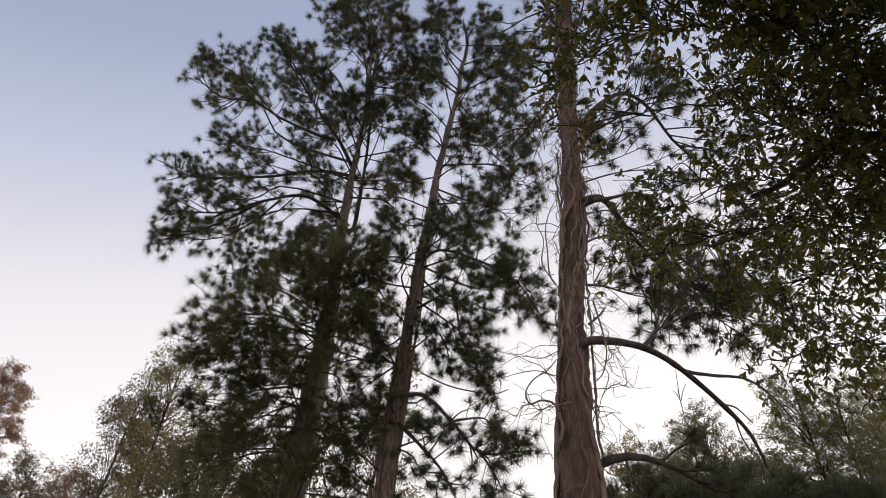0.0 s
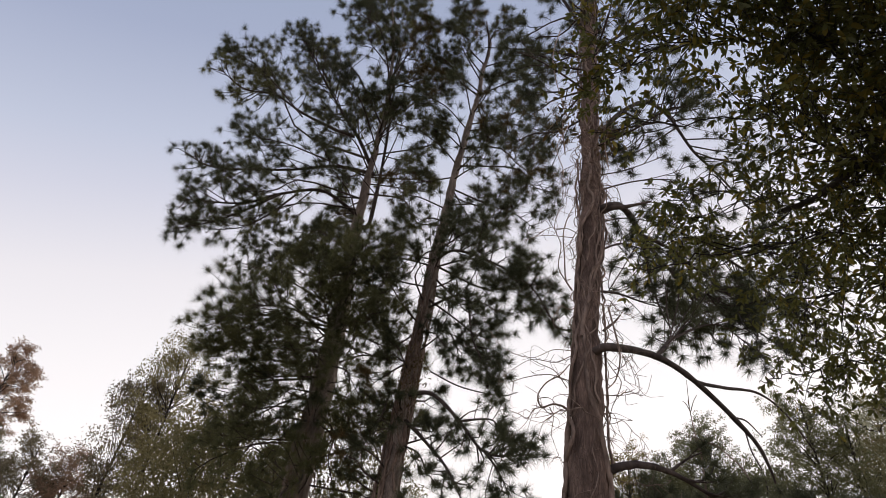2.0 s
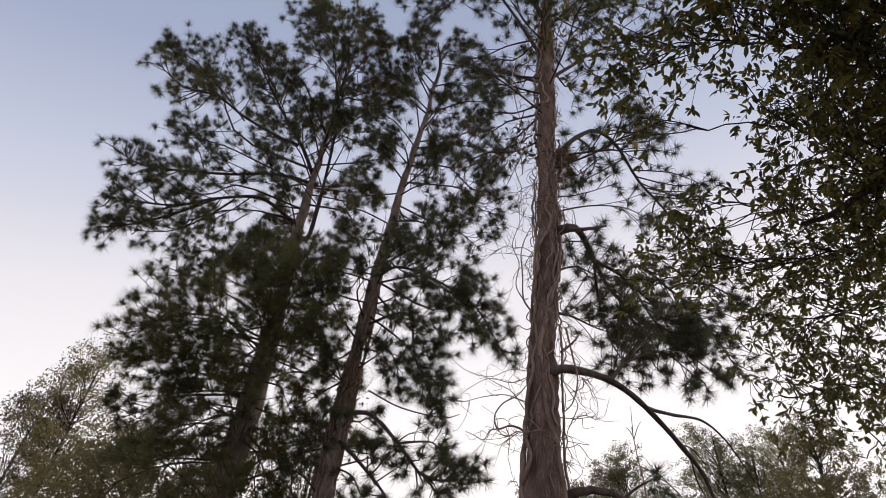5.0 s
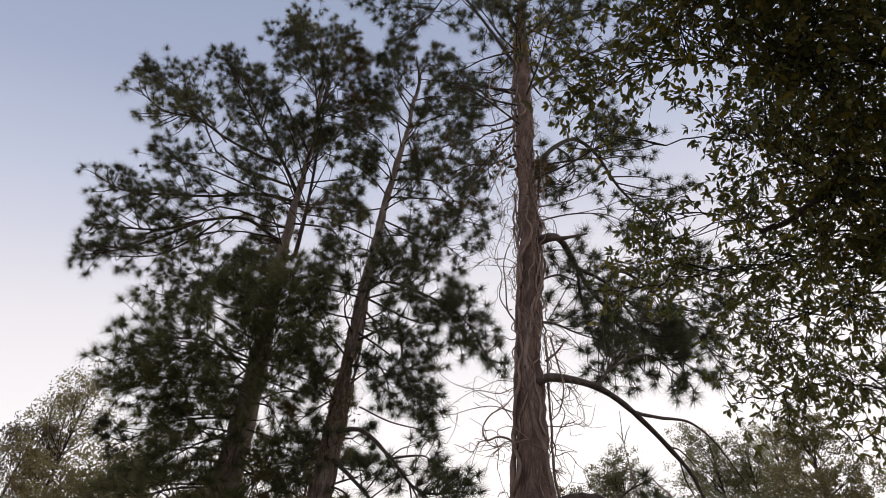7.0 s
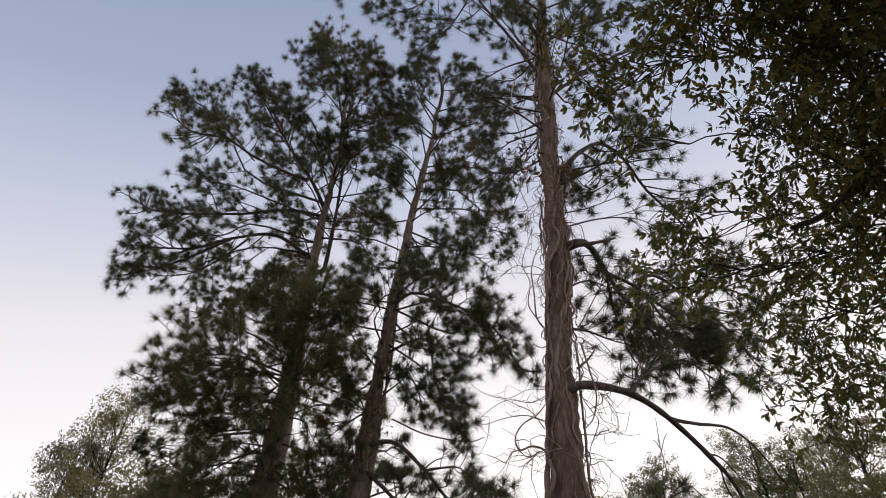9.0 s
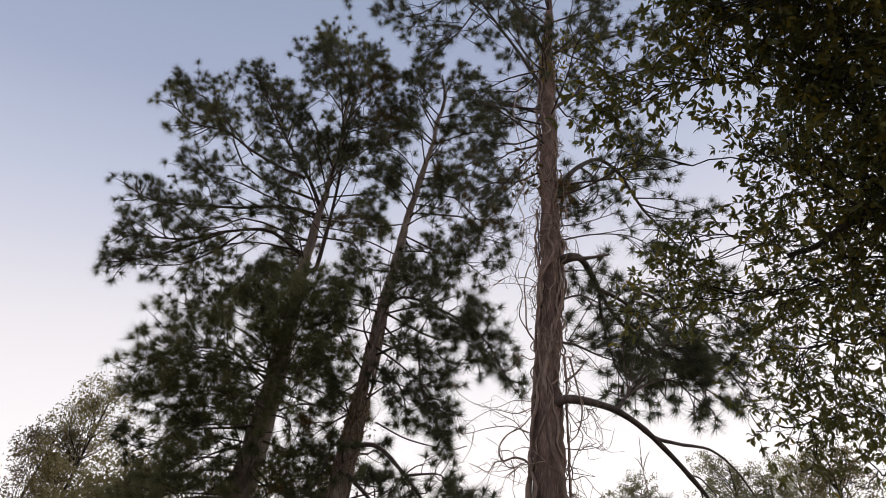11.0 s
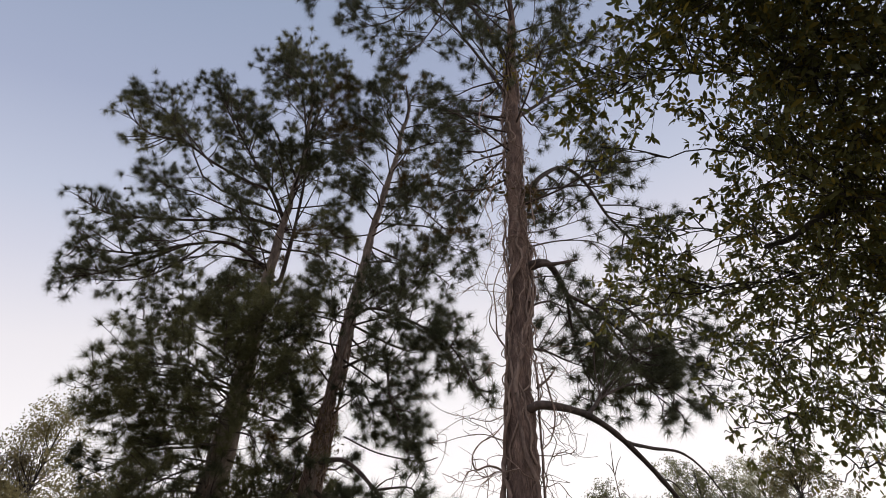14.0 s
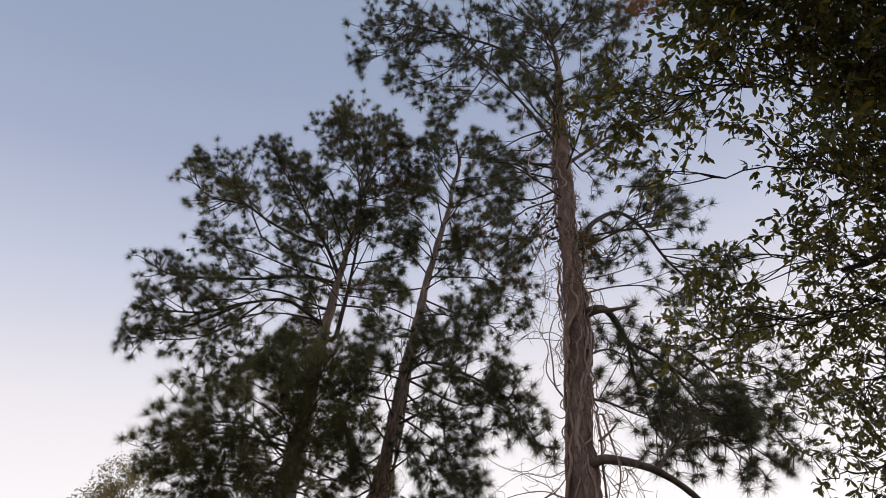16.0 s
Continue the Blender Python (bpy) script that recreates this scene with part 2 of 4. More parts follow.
def grow_limb(wood, tufts, path, radius, density=1.0, first=0.08, reach=0.45, step=0.126, side_len=None, bare=False):
    """A limb with side shoots that carry twigs; tuft places and axes go to tufts."""
    n = len(path)
    length = np.linalg.norm(np.diff(path, axis=0), axis=1).sum()
    tube(wood, path, np.linspace(radius, max(radius * 0.22, 0.006), n), 7, 0.07)
    if bare:
        return
    count = max(4, int(length * (1 - first) / step * density))
    for k in range(count):
        s = first + (1 - first) * ((k + rnd.uniform(0, 0.9)) / count) ** 0.75
        p, d = along(path, min(s, 0.995))
        side = np.cross(d, rnd.normal(size=3) * (1, 1, 0.6) + (0, 0, 0.4))
        lift = np.array([0, 0, rnd.uniform(-0.1, 0.65)])
        way = unit(d * rnd.uniform(0.5, 1.0) + unit(side) * rnd.uniform(0.4, 1.0) + lift)
        L = (side_len or length * reach) * (1.12 - s) * rnd.uniform(0.6, 1.2) + 0.18
        L = min(L, 1.6)
        bend = rnd.normal(size=3) * 0.12 * L
        sub = curve([p, p + way * L * 0.5 + bend, p + way * L + bend * 0.4 + np.array([0, 0, 0.10 * L])], 5)
        tube(wood, sub, np.linspace(max(radius * 0.3, 0.007), 0.0045, 5), 4)
        m = max(2, int(L / 0.2))
        for j in range(m):
            q, e = along(sub, 0.25 + 0.75 * (j + 0.8) / (m + 0.3) if j < m - 1 else 0.999)
            tw = unit(e + rnd.normal(size=3) * 0.75 + (0, 0, 0.25)) if j < m - 1 else e
            tl = rnd.uniform(0.08, 0.26) if j < m - 1 else 0.02
            tip = q + tw * tl
            if tl > 0.03:
                tube(wood, [q, tip], [0.005, 0.0035], 3)
            tufts.append((tip, unit(tw + (0, 0, 0.4))))
    tufts.append((path[-1], unit(path[-1] - path[-2])))


def limb_path(start, reach, sag=0.0, n=9):
    reach = np.asarray(reach, float)
    L = np.linalg.norm(reach)
    mid = np.asarray(start) + reach * 0.5 + np.array([0, 0, sag * L]) + rnd.normal(size=3) * 0.05 * L
    q = np.asarray(start) + reach * 0.78 + np.array([0, 0, sag * 0.6 * L]) + rnd.normal(size=3) * 0.04 * L
    return curve([start, mid, q, np.asarray(start) + reach], n)


def cone_mesh():
    """A small open pine cone: rings of overlapping scales."""
    s = Soup()
    for i in range(7):
        z, r = -0.008 * i - 0.004, 0.021 * math.sin(math.pi * (i + 1.2) / 8.4)
        for k in range(7):
            a = 2 * math.pi * (k + 0.5 * (i % 2)) / 7
            c, n = np.array([math.cos(a), math.sin(a), 0]), np.array([-math.sin(a), math.cos(a), 0])
            o = np.array([0, 0, z])
            s.add([o - n * 0.004, o + n * 0.004, o + c * r * 1.3 + n * 0.007 - (0, 0, 0.007), o + c * r * 1.3 - n * 0.007 - (0, 0, 0.007)], [[0, 1, 2, 3]])
    return s.mesh("pine_cone", TWIG)


CONE = cone_mesh()


def pine(at, label, trunk, limbs, polys=(), needle=0.215, count=124, group="", thick=0.026, old=0.0, fill=(), cones=22, dead=(), olive=0.0, bark=BARK):
    """A pine from its trunk line (x, y, z, radius), limbs (height, reach x, y, z, density) and hand-bent limbs (points, radius, density, bare share), fill (low, high, number, length, density)."""
    tree = thing("pine_tree", at, label, "tree", group)
    base = np.array(at, float)
    line = curve(trunk, 160)
    line[5:-5, :2] += np.convolve(rnd.normal(size=150), np.ones(9) / 9, "same")[:, None] * (0.05, 0.02)
    s = Soup()
    tube(s, line[:, :3] - base, line[:, 3] * (1 + 0.14 * np.convolve(rnd.normal(size=160), np.ones(4) / 4, "same")), 28, 0.035)
    part("trunk", s, bark, tree, "fissured grey-brown pine bark", True)
    hung = []
    todo = []
    for h, dx, dy, dz, dens in limbs:
        o = np.array([np.interp(h, line[:, 2], line[:, k]) for k in range(4)])
        L = math.sqrt(dx * dx + dy * dy + dz * dz)
        todo.append((limb_path(o[:3], (dx, dy, dz), 0.06 if dz > -0.5 else 0.10), min(o[3] * 0.5, thick * (0.5 + 0.14 * L)), dens, 0.32 if L > 2.6 else 0.12))
    for low, high, n, long, dens in fill:
        for k in range(n):
            z = low + (high - low) * (k + rnd.uniform(0, 1)) / n
            a, L = rnd.uniform(0, 2 * math.pi), long * rnd.uniform(0.6, 1.25)
            o = np.array([np.interp(z, line[:, 2], line[:, j]) for j in range(4)])
            todo.append((limb_path(o[:3], (L * math.cos(a), L * math.sin(a), L * rnd.uniform(-0.35, 0.6))), min(o[3] * 0.4, 0.018), dens, 0.12))
    for pts, r, dens, first in polys:
        o = np.array([np.interp(pts[0][2] - 0.05, line[:, 2], line[:, k]) for k in range(3)])
        if np.linalg.norm(o[:2] - np.array(pts[0][:2])) < 0.4:
            pts = [tuple(o)] + list(pts)
        todo.append((curve(pts, 5 * len(pts)), r, dens, first))
    dead_from = len(todo)
    todo += [(curve(pts, 5 * len(pts)), r, dens, first) for pts, r, dens, first in dead]
    for index, (path, r, dens, first) in enumerate(todo):
        wood, tufts = Soup(), []
        grow_limb(wood, tufts, path - base, r, dens if dens else 1.0, first, bare=(dens == 0), side_len=0.6 if dens >= 2 else None)
        limb = part("limb", wood, TWIG, tree, "bare limb without needles" if dens == 0 else "", True)
        if dens and cones:
            hung += [t[0] for t in tufts[::9]]
        if dens:
            g = Soup()
            needles(g, [t[0] for t in tufts], [t[1] for t in tufts], needle, count)
            # light put in by height: limbs ending below 8.5 take more olive needles
            part("needles", g, NEEDLE_RUST if index >= dead_from else NEEDLE_OLD if rnd.random() < old else NEEDLE_OLIVE_LIT if rnd.random() < (olive * 2 if path[-1][2] < 8.5 else olive * 0.5) else NEEDLE, limb, "dead rust-orange pine needles" if index >= dead_from else "bursts of long green pine needles", kind="stuff")
    for k in rnd.permutation(len(hung))[:cones]:
        ob = new("pine_cone", CONE)
        ob.parent = tree
        ob.location = Vector(hung[k]) + Vector((rnd.normal() * 0.05, rnd.normal() * 0.05, -0.05))
        ob.scale = (rnd.uniform(0.8, 1.0),) * 2 + (rnd.uniform(1.1, 1.5),)
    return tree


# ---- ground ----
g = Soup()
N = 60
u = np.sign(np.linspace(-1, 1, N)) * np.abs(np.linspace(-1, 1, N)) ** 3 * 1500
gx, gy = np.meshgrid(u, u, indexing="ij")
gz = np.where(np.hypot(gx, gy) < 200, 0.06 * np.sin(gx * 0.7) * np.cos(gy * 0.6), 0)
k = (np.arange(N - 1)[:, None] * N + np.arange(N - 1)[None]).ravel()
g.add(np.stack([gx, gy, gz], -1).reshape(-1, 3), np.stack([k, k + N, k + N + 1, k + 1], -1))
ground = tagged(new("ground", g.mesh("ground", GROUND, True)), "uneven unseen ground, coloured pale to bounce light up", "ground", kind="structure")

# ---- the three pines ----
LEFT_TRUNK = [(-3.42, 11.2, -0.15, 0.33), (-3.40, 10.95, 2.5, 0.27), (-3.38, 10.68, 5.46, 0.235), (-3.38, 10.44, 8.05, 0.18), (-3.44, 10.26, 9.93, 0.14),
              (-3.47, 10.06, 12.0, 0.085), (-3.43, 9.92, 13.48, 0.065), (-3.43, 9.79, 14.93, 0.048), (-3.7, 9.6, 17.0, 0.036), (-4.0, 9.5, 18.5, 0.015)]
LEFT_HIGH = [
    (14.87, -1.62, -0.63, 3.02, 1.4), (15.1, -1.22, -0.31, 4.32, 1.6), (15.1, -0.07, 0.01, 3.92, 1.4), (14.43, -1.43, 0.54, 4.0, 1.4), 
    (13.59, -2.57, 0.39, 3.68, 1.4), (12.44, -4.22, 0.48, 4.3, 0.8), (11.91, -2.6, -1.47, -0.39, 1.0)]
LEFT_MIDDLE = [
    (11.24, -2.1, -1.34, -1.2, 1.0), (10.92, -2.2, -0.57, -1.0, 1.0),
    (10.62, -2.0, 0.3, -1.3, 0.9), (13.6, 1.55, -0.31, 1.63, 1.0), (13.2, 0.93, -0.95, 3.0, 1.0), (12.63, 1.82, -1.01, -0.47, 0.8), (11.91, 1.73, -0.47, -0.57, 0.7),
    (11.41, 1.69, -1.12, -1.94, 0.6), (12.08, -0.73, -1.46, -0.23, 1.2), (12.81, -0.54, -1.79, 0.42, 1.2)]
LEFT_LOW = [
    (7.96, -1.2, -2.3, -1.45, 0.94), (7.71, -0.63, -2.47, -0.98, 0.94), (7.47, -1.6, -1.29, -0.92, 0.70), (6.89, -1.67, -0.95, -1.19, 0.70), (8.34, -2.1, -0.81, 0.48, 0.62),
    (9.28, -1.9, -0.12, 0.47, 0.62), (9.14, -0.18, -1.74, -0.9, 1.09), (8.87, 0.77, -2.06, -0.97, 1.09), (8.73, 1.32, -1.78, -1.54, 0.94), (7.83, 1.39, -1.26, -0.94, 0.70)]
LEFT_LOWEST = [
    (6.67, 1.3, -1.17, -0.92, 0.70), (6.13, 1.12, -1.02, -1.15, 0.70), (6.02, -0.48, -1.63, -1.52, 0.78), (6.45, -0.27, -1.99, -1.32, 0.86), (7.96, 0.23, -2.25, -1.89, 0.94),
    (5.62, -1.73, -0.37, -0.82, 0.70), (7.12, 1.03, -1.73, -1.28, 0.62), (5.33, 0.38, -1.88, -1.38, 0.70), (6.24, 0.91, -1.01, -1.62, 0.62)]
LEFT_SKIRT = [
    (7.83, -1.44, -2.26, -1.42, 0.70), (7.96, -0.98, -2.05, -1.46, 0.78), (7.53, -0.44, -1.89, -1.16, 0.78), (8.08, 0.12, -2.14, -1.5, 0.78), (7.24, 0.21, -1.72, -1.04, 0.62),
    (6.89, -0.64, -1.55, -0.93, 0.70), (7.06, -1.39, -1.33, -0.82, 0.70), (6.45, -0.03, -1.59, -0.99, 0.62), (8.34, 0.29, -1.91, -1.25, 0.70), (6.18, -0.9, -1.22, -0.78, 0.62),
    (7.35, -1.47, -1.71, -1.01, 0.55)]
LEFT_BENT = [
    ([(-3.39, 10.07, 12.03), (-4.27, 9.90, 12.05), (-5.17, 9.70, 11.67), (-6.19, 9.50, 11.40), (-6.9, 9.35, 11.29), (-7.5, 9.20, 11.5)], 0.05, 1.3, 0.3),
    ([(-3.45, 10.07, 12.18), (-3.82, 9.80, 12.86), (-4.42, 9.50, 13.64), (-5.09, 9.20, 14.61), (-5.85, 8.90, 15.79)], 0.06, 1.6, 0.35),
    ([(-3.99, 9.80, 13.02), (-4.43, 9.60, 13.01), (-5.25, 9.30, 13.23), (-5.93, 9.00, 13.50), (-6.61, 8.70, 13.34), (-7.32, 8.50, 13.82)], 0.045, 1.3, 0.35),
    ([(-3.41, 10.20, 10.69), (-4.33, 9.90, 11.21), (-5.20, 9.70, 10.88), (-5.82, 9.50, 10.36), (-6.6, 9.40, 10.25), (-7.1, 9.30, 10.2)], 0.05, 1.3, 0.35)]
LEFT_CLUMP = [
    ([(-3.38, 10.4, 8.6), (-3.3, 9.6, 9.1), (-3.25, 9.0, 9.31)], 0.03, 1.15, 0.35),
    ([(-3.38, 10.4, 8.4), (-3.5, 9.4, 8.6), (-3.58, 8.6, 8.27)], 0.03, 1.15, 0.35),
    ([(-3.38, 10.4, 8.3), (-2.8, 9.4, 8.6), (-2.16, 8.6, 8.33)], 0.03, 1.15, 0.35),
    ([(-3.38, 10.45, 8.1), (-3.1, 9.3, 8.3), (-2.78, 8.5, 7.98)], 0.03, 1.15, 0.35),
    ([(-3.38, 10.5, 7.6), (-3.3, 9.4, 7.7), (-3.14, 8.5, 7.37)], 0.03, 1.2, 0.3),
    ([(-3.38, 10.5, 7.7), (-2.8, 9.4, 7.8), (-2.19, 8.5, 7.41)], 0.03, 1.2, 0.35),
    ([(-3.38, 10.4, 8.7), (-3.0, 9.4, 8.9), (-2.7, 8.8, 8.87)], 0.03, 1.15, 0.35)]
LEFT_FORKED = [
    ([(-5.2, 9.7, 10.88), (-5.9, 9.55, 10.1), (-6.5, 9.45, 9.65), (-7.0, 9.4, 9.45)], 0.03, 1.3, 0.2),
    ([(-4.88, 9.80, 11.00), (-5.21, 9.60, 10.20), (-5.68, 9.5, 9.65), (-6.5, 9.4, 9.45)], 0.025, 1.2, 0.2),
    ([(-3.20, 10.20, 10.53), (-3.14, 10.00, 11.20), (-3.16, 9.95, 12.07), (-3.24, 9.90, 13.44), (-3.35, 9.80, 14.93), (-3.42, 9.70, 16.36)], 0.06, 0.5, 0.3),
    ([(-5.16, 9.20, 12.96), (-5.86, 8.90, 13.64), (-6.60, 8.70, 14.29), (-7.44, 8.50, 14.72)], 0.02, 1.6, 0.2),
    ([(-4.97, 9.40, 14.67), (-5.66, 9.20, 15.68), (-6.09, 9.00, 16.20)], 0.025, 1.6, 0.2)]
pine((-3.42, 11.2, 0), "tall pine with a broad dark crown and shaggy lower limbs", LEFT_TRUNK, LEFT_HIGH + LEFT_MIDDLE + LEFT_LOW + LEFT_LOWEST + LEFT_SKIRT, LEFT_BENT + LEFT_FORKED + LEFT_CLUMP, bark=BARK_GREY_LIFTED, old=0.02, olive=0.4, fill=[(7.0, 16.0, 34, 1.4, 1.2), (4.2, 8.0, 8, 1.5, 0.9), (3.6, 6.4, 12, 1.6, 0.9)], group="roadside pines")

MID_TRUNK = [(-1.75, 9.9, -0.15, 0.26), (-1.68, 9.8, 2.5, 0.21), (-1.62, 9.7, 5.09, 0.15), (-1.59, 9.66, 6.2, 0.135), (-1.51, 9.6, 7.84, 0.112), (-1.46, 9.55, 9.12, 0.10),
             (-1.38, 9.49, 10.6, 0.086), (-1.24, 9.41, 12.69, 0.068), (-1.04, 9.32, 14.79, 0.048), (-0.94, 9.27, 16.1, 0.036), (-1.1, 9.15, 17.2, 0.015)]
MID_HIGH = [
    (15.91, -0.32, -0.35, 1.26, 1.3), (15.39, -0.91, -0.22, 1.38, 1.3), (15.39, 0.5, 0.07, 2.26, 1.5), (14.19, 1.54, -0.55, 0.04, 1.1), (13.74, 0.56, 0.31, 1.77, 1.3),
    (12.9, 1.86, -0.4, -0.56, 1.1), (12.31, 1.54, -1.02, -1.77, 1.1), (11.76, 2.21, 0.16, -0.55, 1.0), (11.07, 1.77, -0.47, -1.42, 1.0), (10.59, 1.27, -1.09, -1.4, 0.9),
    (12.31, -1.05, -0.42, 0.61, 0.9), (11.41, -0.86, -0.06, -0.31, 0.8), (10.13, -0.65, -0.71, -0.87, 0.8), (9.42, -0.57, -0.33, -1.11, 0.8), (14.19, -1.11, 0.25, 1.85, 0.8)]
MID_LOW = [
    (9.02, 2.31, -0.55, -1.3, 1.3), (8.96, 1.73, -1.05, -1.08, 1.2), (8.75, 1.47, -0.96, -1.5, 0.9), (8.23, 1.33, -0.78, -1.71, 1.0), (7.86, 0.84, -0.19, -1.24, 1.0),
    (7.5, 0.73, -1.01, -0.91, 0.9), (6.93, -0.56, -0.43, -0.79, 0.9), (5.7, -0.54, -0.38, -0.56, 0.9), (5.41, 0.77, -0.49, -0.76, 0.9), (6.29, -0.23, -0.86, -0.99, 0.7)]
MID_BENT = [([(-1.46, 9.55, 9.1), (-1.03, 9.0, 8.97), (-0.28, 8.8, 8.57), (0.41, 8.6, 7.95), (0.89, 8.5, 7.01)], 0.04, 2.1, 0.3),
            ([(-1.5, 9.6, 8.0), (-0.72, 8.7, 7.73), (-0.46, 8.5, 6.74), (0.0, 8.4, 5.84)], 0.035, 2.0, 0.4),
            ([(-1.56, 9.6, 6.22), (-1.08, 9.2, 6.09), (-0.56, 8.9, 5.54), (-0.1, 8.6, 4.96), (0.53, 8.3, 4.88)], 0.05, 2.0, 0.5),
            ([(-1.52, 9.6, 5.77), (-1.08, 9.2, 5.29), (-0.67, 8.9, 4.8), (-0.37, 8.6, 4.25)], 0.045, 1.2, 0.35),
            ([(-1.18, 9.3, 6.55), (-0.61, 9.0, 6.16), (0.03, 8.7, 5.92), (0.29, 8.6, 5.95)], 0.014, 0, 0),
            ([(-0.14, 8.6, 5.0), (0.08, 8.4, 4.66), (0.24, 8.3, 4.33)], 0.02, 2.2, 0.05),
            ([(-0.56, 8.9, 5.54), (-0.12, 8.7, 5.52), (0.05, 8.6, 5.39)], 0.02, 1.8, 0.2)]
pine((-1.75, 9.9, 0), "slender leaning pine wound with bare vines", MID_TRUNK, MID_HIGH + MID_LOW, MID_BENT, bark=BARK_GREY_LIFTED, old=0.04, fill=[(8.4, 15.5, 28, 1.1, 1.2), (5.8, 9.0, 11, 0.9, 0.9), (4.0, 6.0, 7, 0.9, 0.8)], group="roadside pines")

RIGHT_TRUNK = [(0.85, 5.3, -0.15, 0.25), (0.88, 5.38, 2.0, 0.2), (0.94, 5.47, 3.99, 0.163), (0.99, 5.53, 5.24, 0.127), (1.04, 5.58, 6.45, 0.122), (1.04, 5.65, 8.02, 0.115),
               (1.09, 5.71, 9.36, 0.115), (1.12, 5.78, 11.03, 0.112), (1.2, 5.88, 13.17, 0.095), (1.3, 5.94, 14.71, 0.07), (1.26, 6.0, 16.1, 0.045), (1.0, 6.0, 17.6, 0.034), (0.52, 6.0, 19.3, 0.015)]
RIGHT_LIMBS = [(16.0, -1.2, 0.4, 2.2, 1.0), (15.0, 1.0, -0.5, 2.4, 1.0), (16.8, 0.9, 0.3, 2.0, 1.0), (14.4, -0.6, -1.0, 2.0, 0.8), (17.6, -1.0, -0.3, 1.6, 1.0),
               (13.0, 1.4, 0.8, 0.6, 0.6), (12.0, -1.3, 0.9, 0.5, 0.5), (9.6, -0.9, 0.8, 0.3, 0.35)]
RIGHT_BENT = [
    ([(1.12, 5.35, 4.86), (1.66, 5.75, 5.05), (2.16, 6.1, 4.98), (2.82, 6.6, 4.64), (3.0, 6.75, 4.42), (3.08, 6.85, 4.25)], 0.05, 0, 0),
    ([(2.6, 6.44, 4.77), (2.8, 6.6, 4.82), (3.0, 6.75, 4.72)], 0.011, 0, 0),
    ([(2.75, 6.55, 4.69), (2.82, 6.66, 4.5), (2.95, 6.8, 4.36)], 0.009, 0, 0),
    ([(1.96, 5.95, 5.03), (2.16, 6.11, 4.99), (2.55, 6.4, 5.1), (2.98, 6.6, 5.18), (3.32, 6.8, 5.06), (3.65, 7.0, 4.7)], 0.026, 0, 0),
    ([(1.68, 5.77, 5.04), (1.85, 5.95, 5.3), (2.05, 6.2, 5.6), (2.78, 6.9, 6.28), (3.32, 7.2, 6.12)], 0.028, 1.8, 0.25),
    ([(1.25, 5.5, 6.95), (1.47, 5.7, 7.1), (1.8, 6.3, 7.21), (2.27, 7.2, 7.49), (2.63, 7.6, 7.5), (2.93, 7.8, 6.85)], 0.055, 1.9, 0.62),
    ([(2.35, 7.1, 7.53), (2.81, 7.4, 8.2), (3.43, 7.8, 8.15), (4.01, 8.2, 8.02), (4.67, 8.6, 7.32)], 0.036, 1.7, 0.3),
    ([(2.27, 7.2, 7.49), (2.7, 7.4, 7.2), (3.2, 7.5, 6.9), (3.9, 7.7, 6.5)], 0.028, 1.8, 0.2),
    ([(1.8, 6.3, 7.21), (1.9, 6.6, 6.9), (2.1, 6.9, 6.4), (2.3, 7.0, 6.1)], 0.02, 1.5, 0.1),
    ([(3.43, 7.8, 8.15), (3.9, 8.0, 8.5), (4.5, 8.2, 8.6), (5.2, 8.4, 8.2)], 0.028, 1.5, 0.2),
    ([(1.25, 5.5, 6.91), (1.47, 5.5, 6.96), (1.75, 5.5, 7.06)], 0.05, 0, 0),
    ([(1.24, 5.7, 8.59), (1.61, 6.1, 9.53), (2.17, 6.7, 10.61), (2.61, 7.0, 10.63), (2.98, 7.2, 10.0), (3.42, 7.4, 9.59), (4.15, 7.8, 8.89)], 0.05, 0.7, 0.4),
    ([(0.96, 5.85, 10.6), (0.49, 5.9, 10.84), (-0.07, 5.9, 10.88), (-0.61, 6.0, 11.07)], 0.03, 0, 0),
    ([(1.06, 5.8, 11.29), (0.61, 5.9, 12.74), (-0.01, 6.0, 14.49), (-0.65, 6.1, 16.46), (-1.5, 6.2, 18.4)], 0.042, 0.6, 0.4),
    ([(1.15, 5.9, 12.65), (0.71, 5.9, 14.29), (0.1, 5.9, 15.65), (-0.85, 5.9, 16.4), (-1.82, 5.8, 16.61), (-2.9, 5.6, 16.69)], 0.048, 1.1, 0.4),
    ([(1.12, 5.8, 10.56), (1.64, 6.0, 11.47), (2.2, 6.3, 12.55), (3.31, 6.8, 14.13), (4.6, 7.3, 15.6)], 0.04, 0.6, 0.3),
    ([(1.32, 5.9, 12.77), (1.98, 6.1, 13.83), (2.87, 6.4, 14.93), (4.09, 6.9, 15.61)], 0.035, 0.5, 0.3),
    ([(1.06, 5.45, 3.64), (1.35, 5.5, 3.76), (1.75, 5.8, 3.83), (2.3, 6.2, 3.74)], 0.058, 1.6, 0.7)]
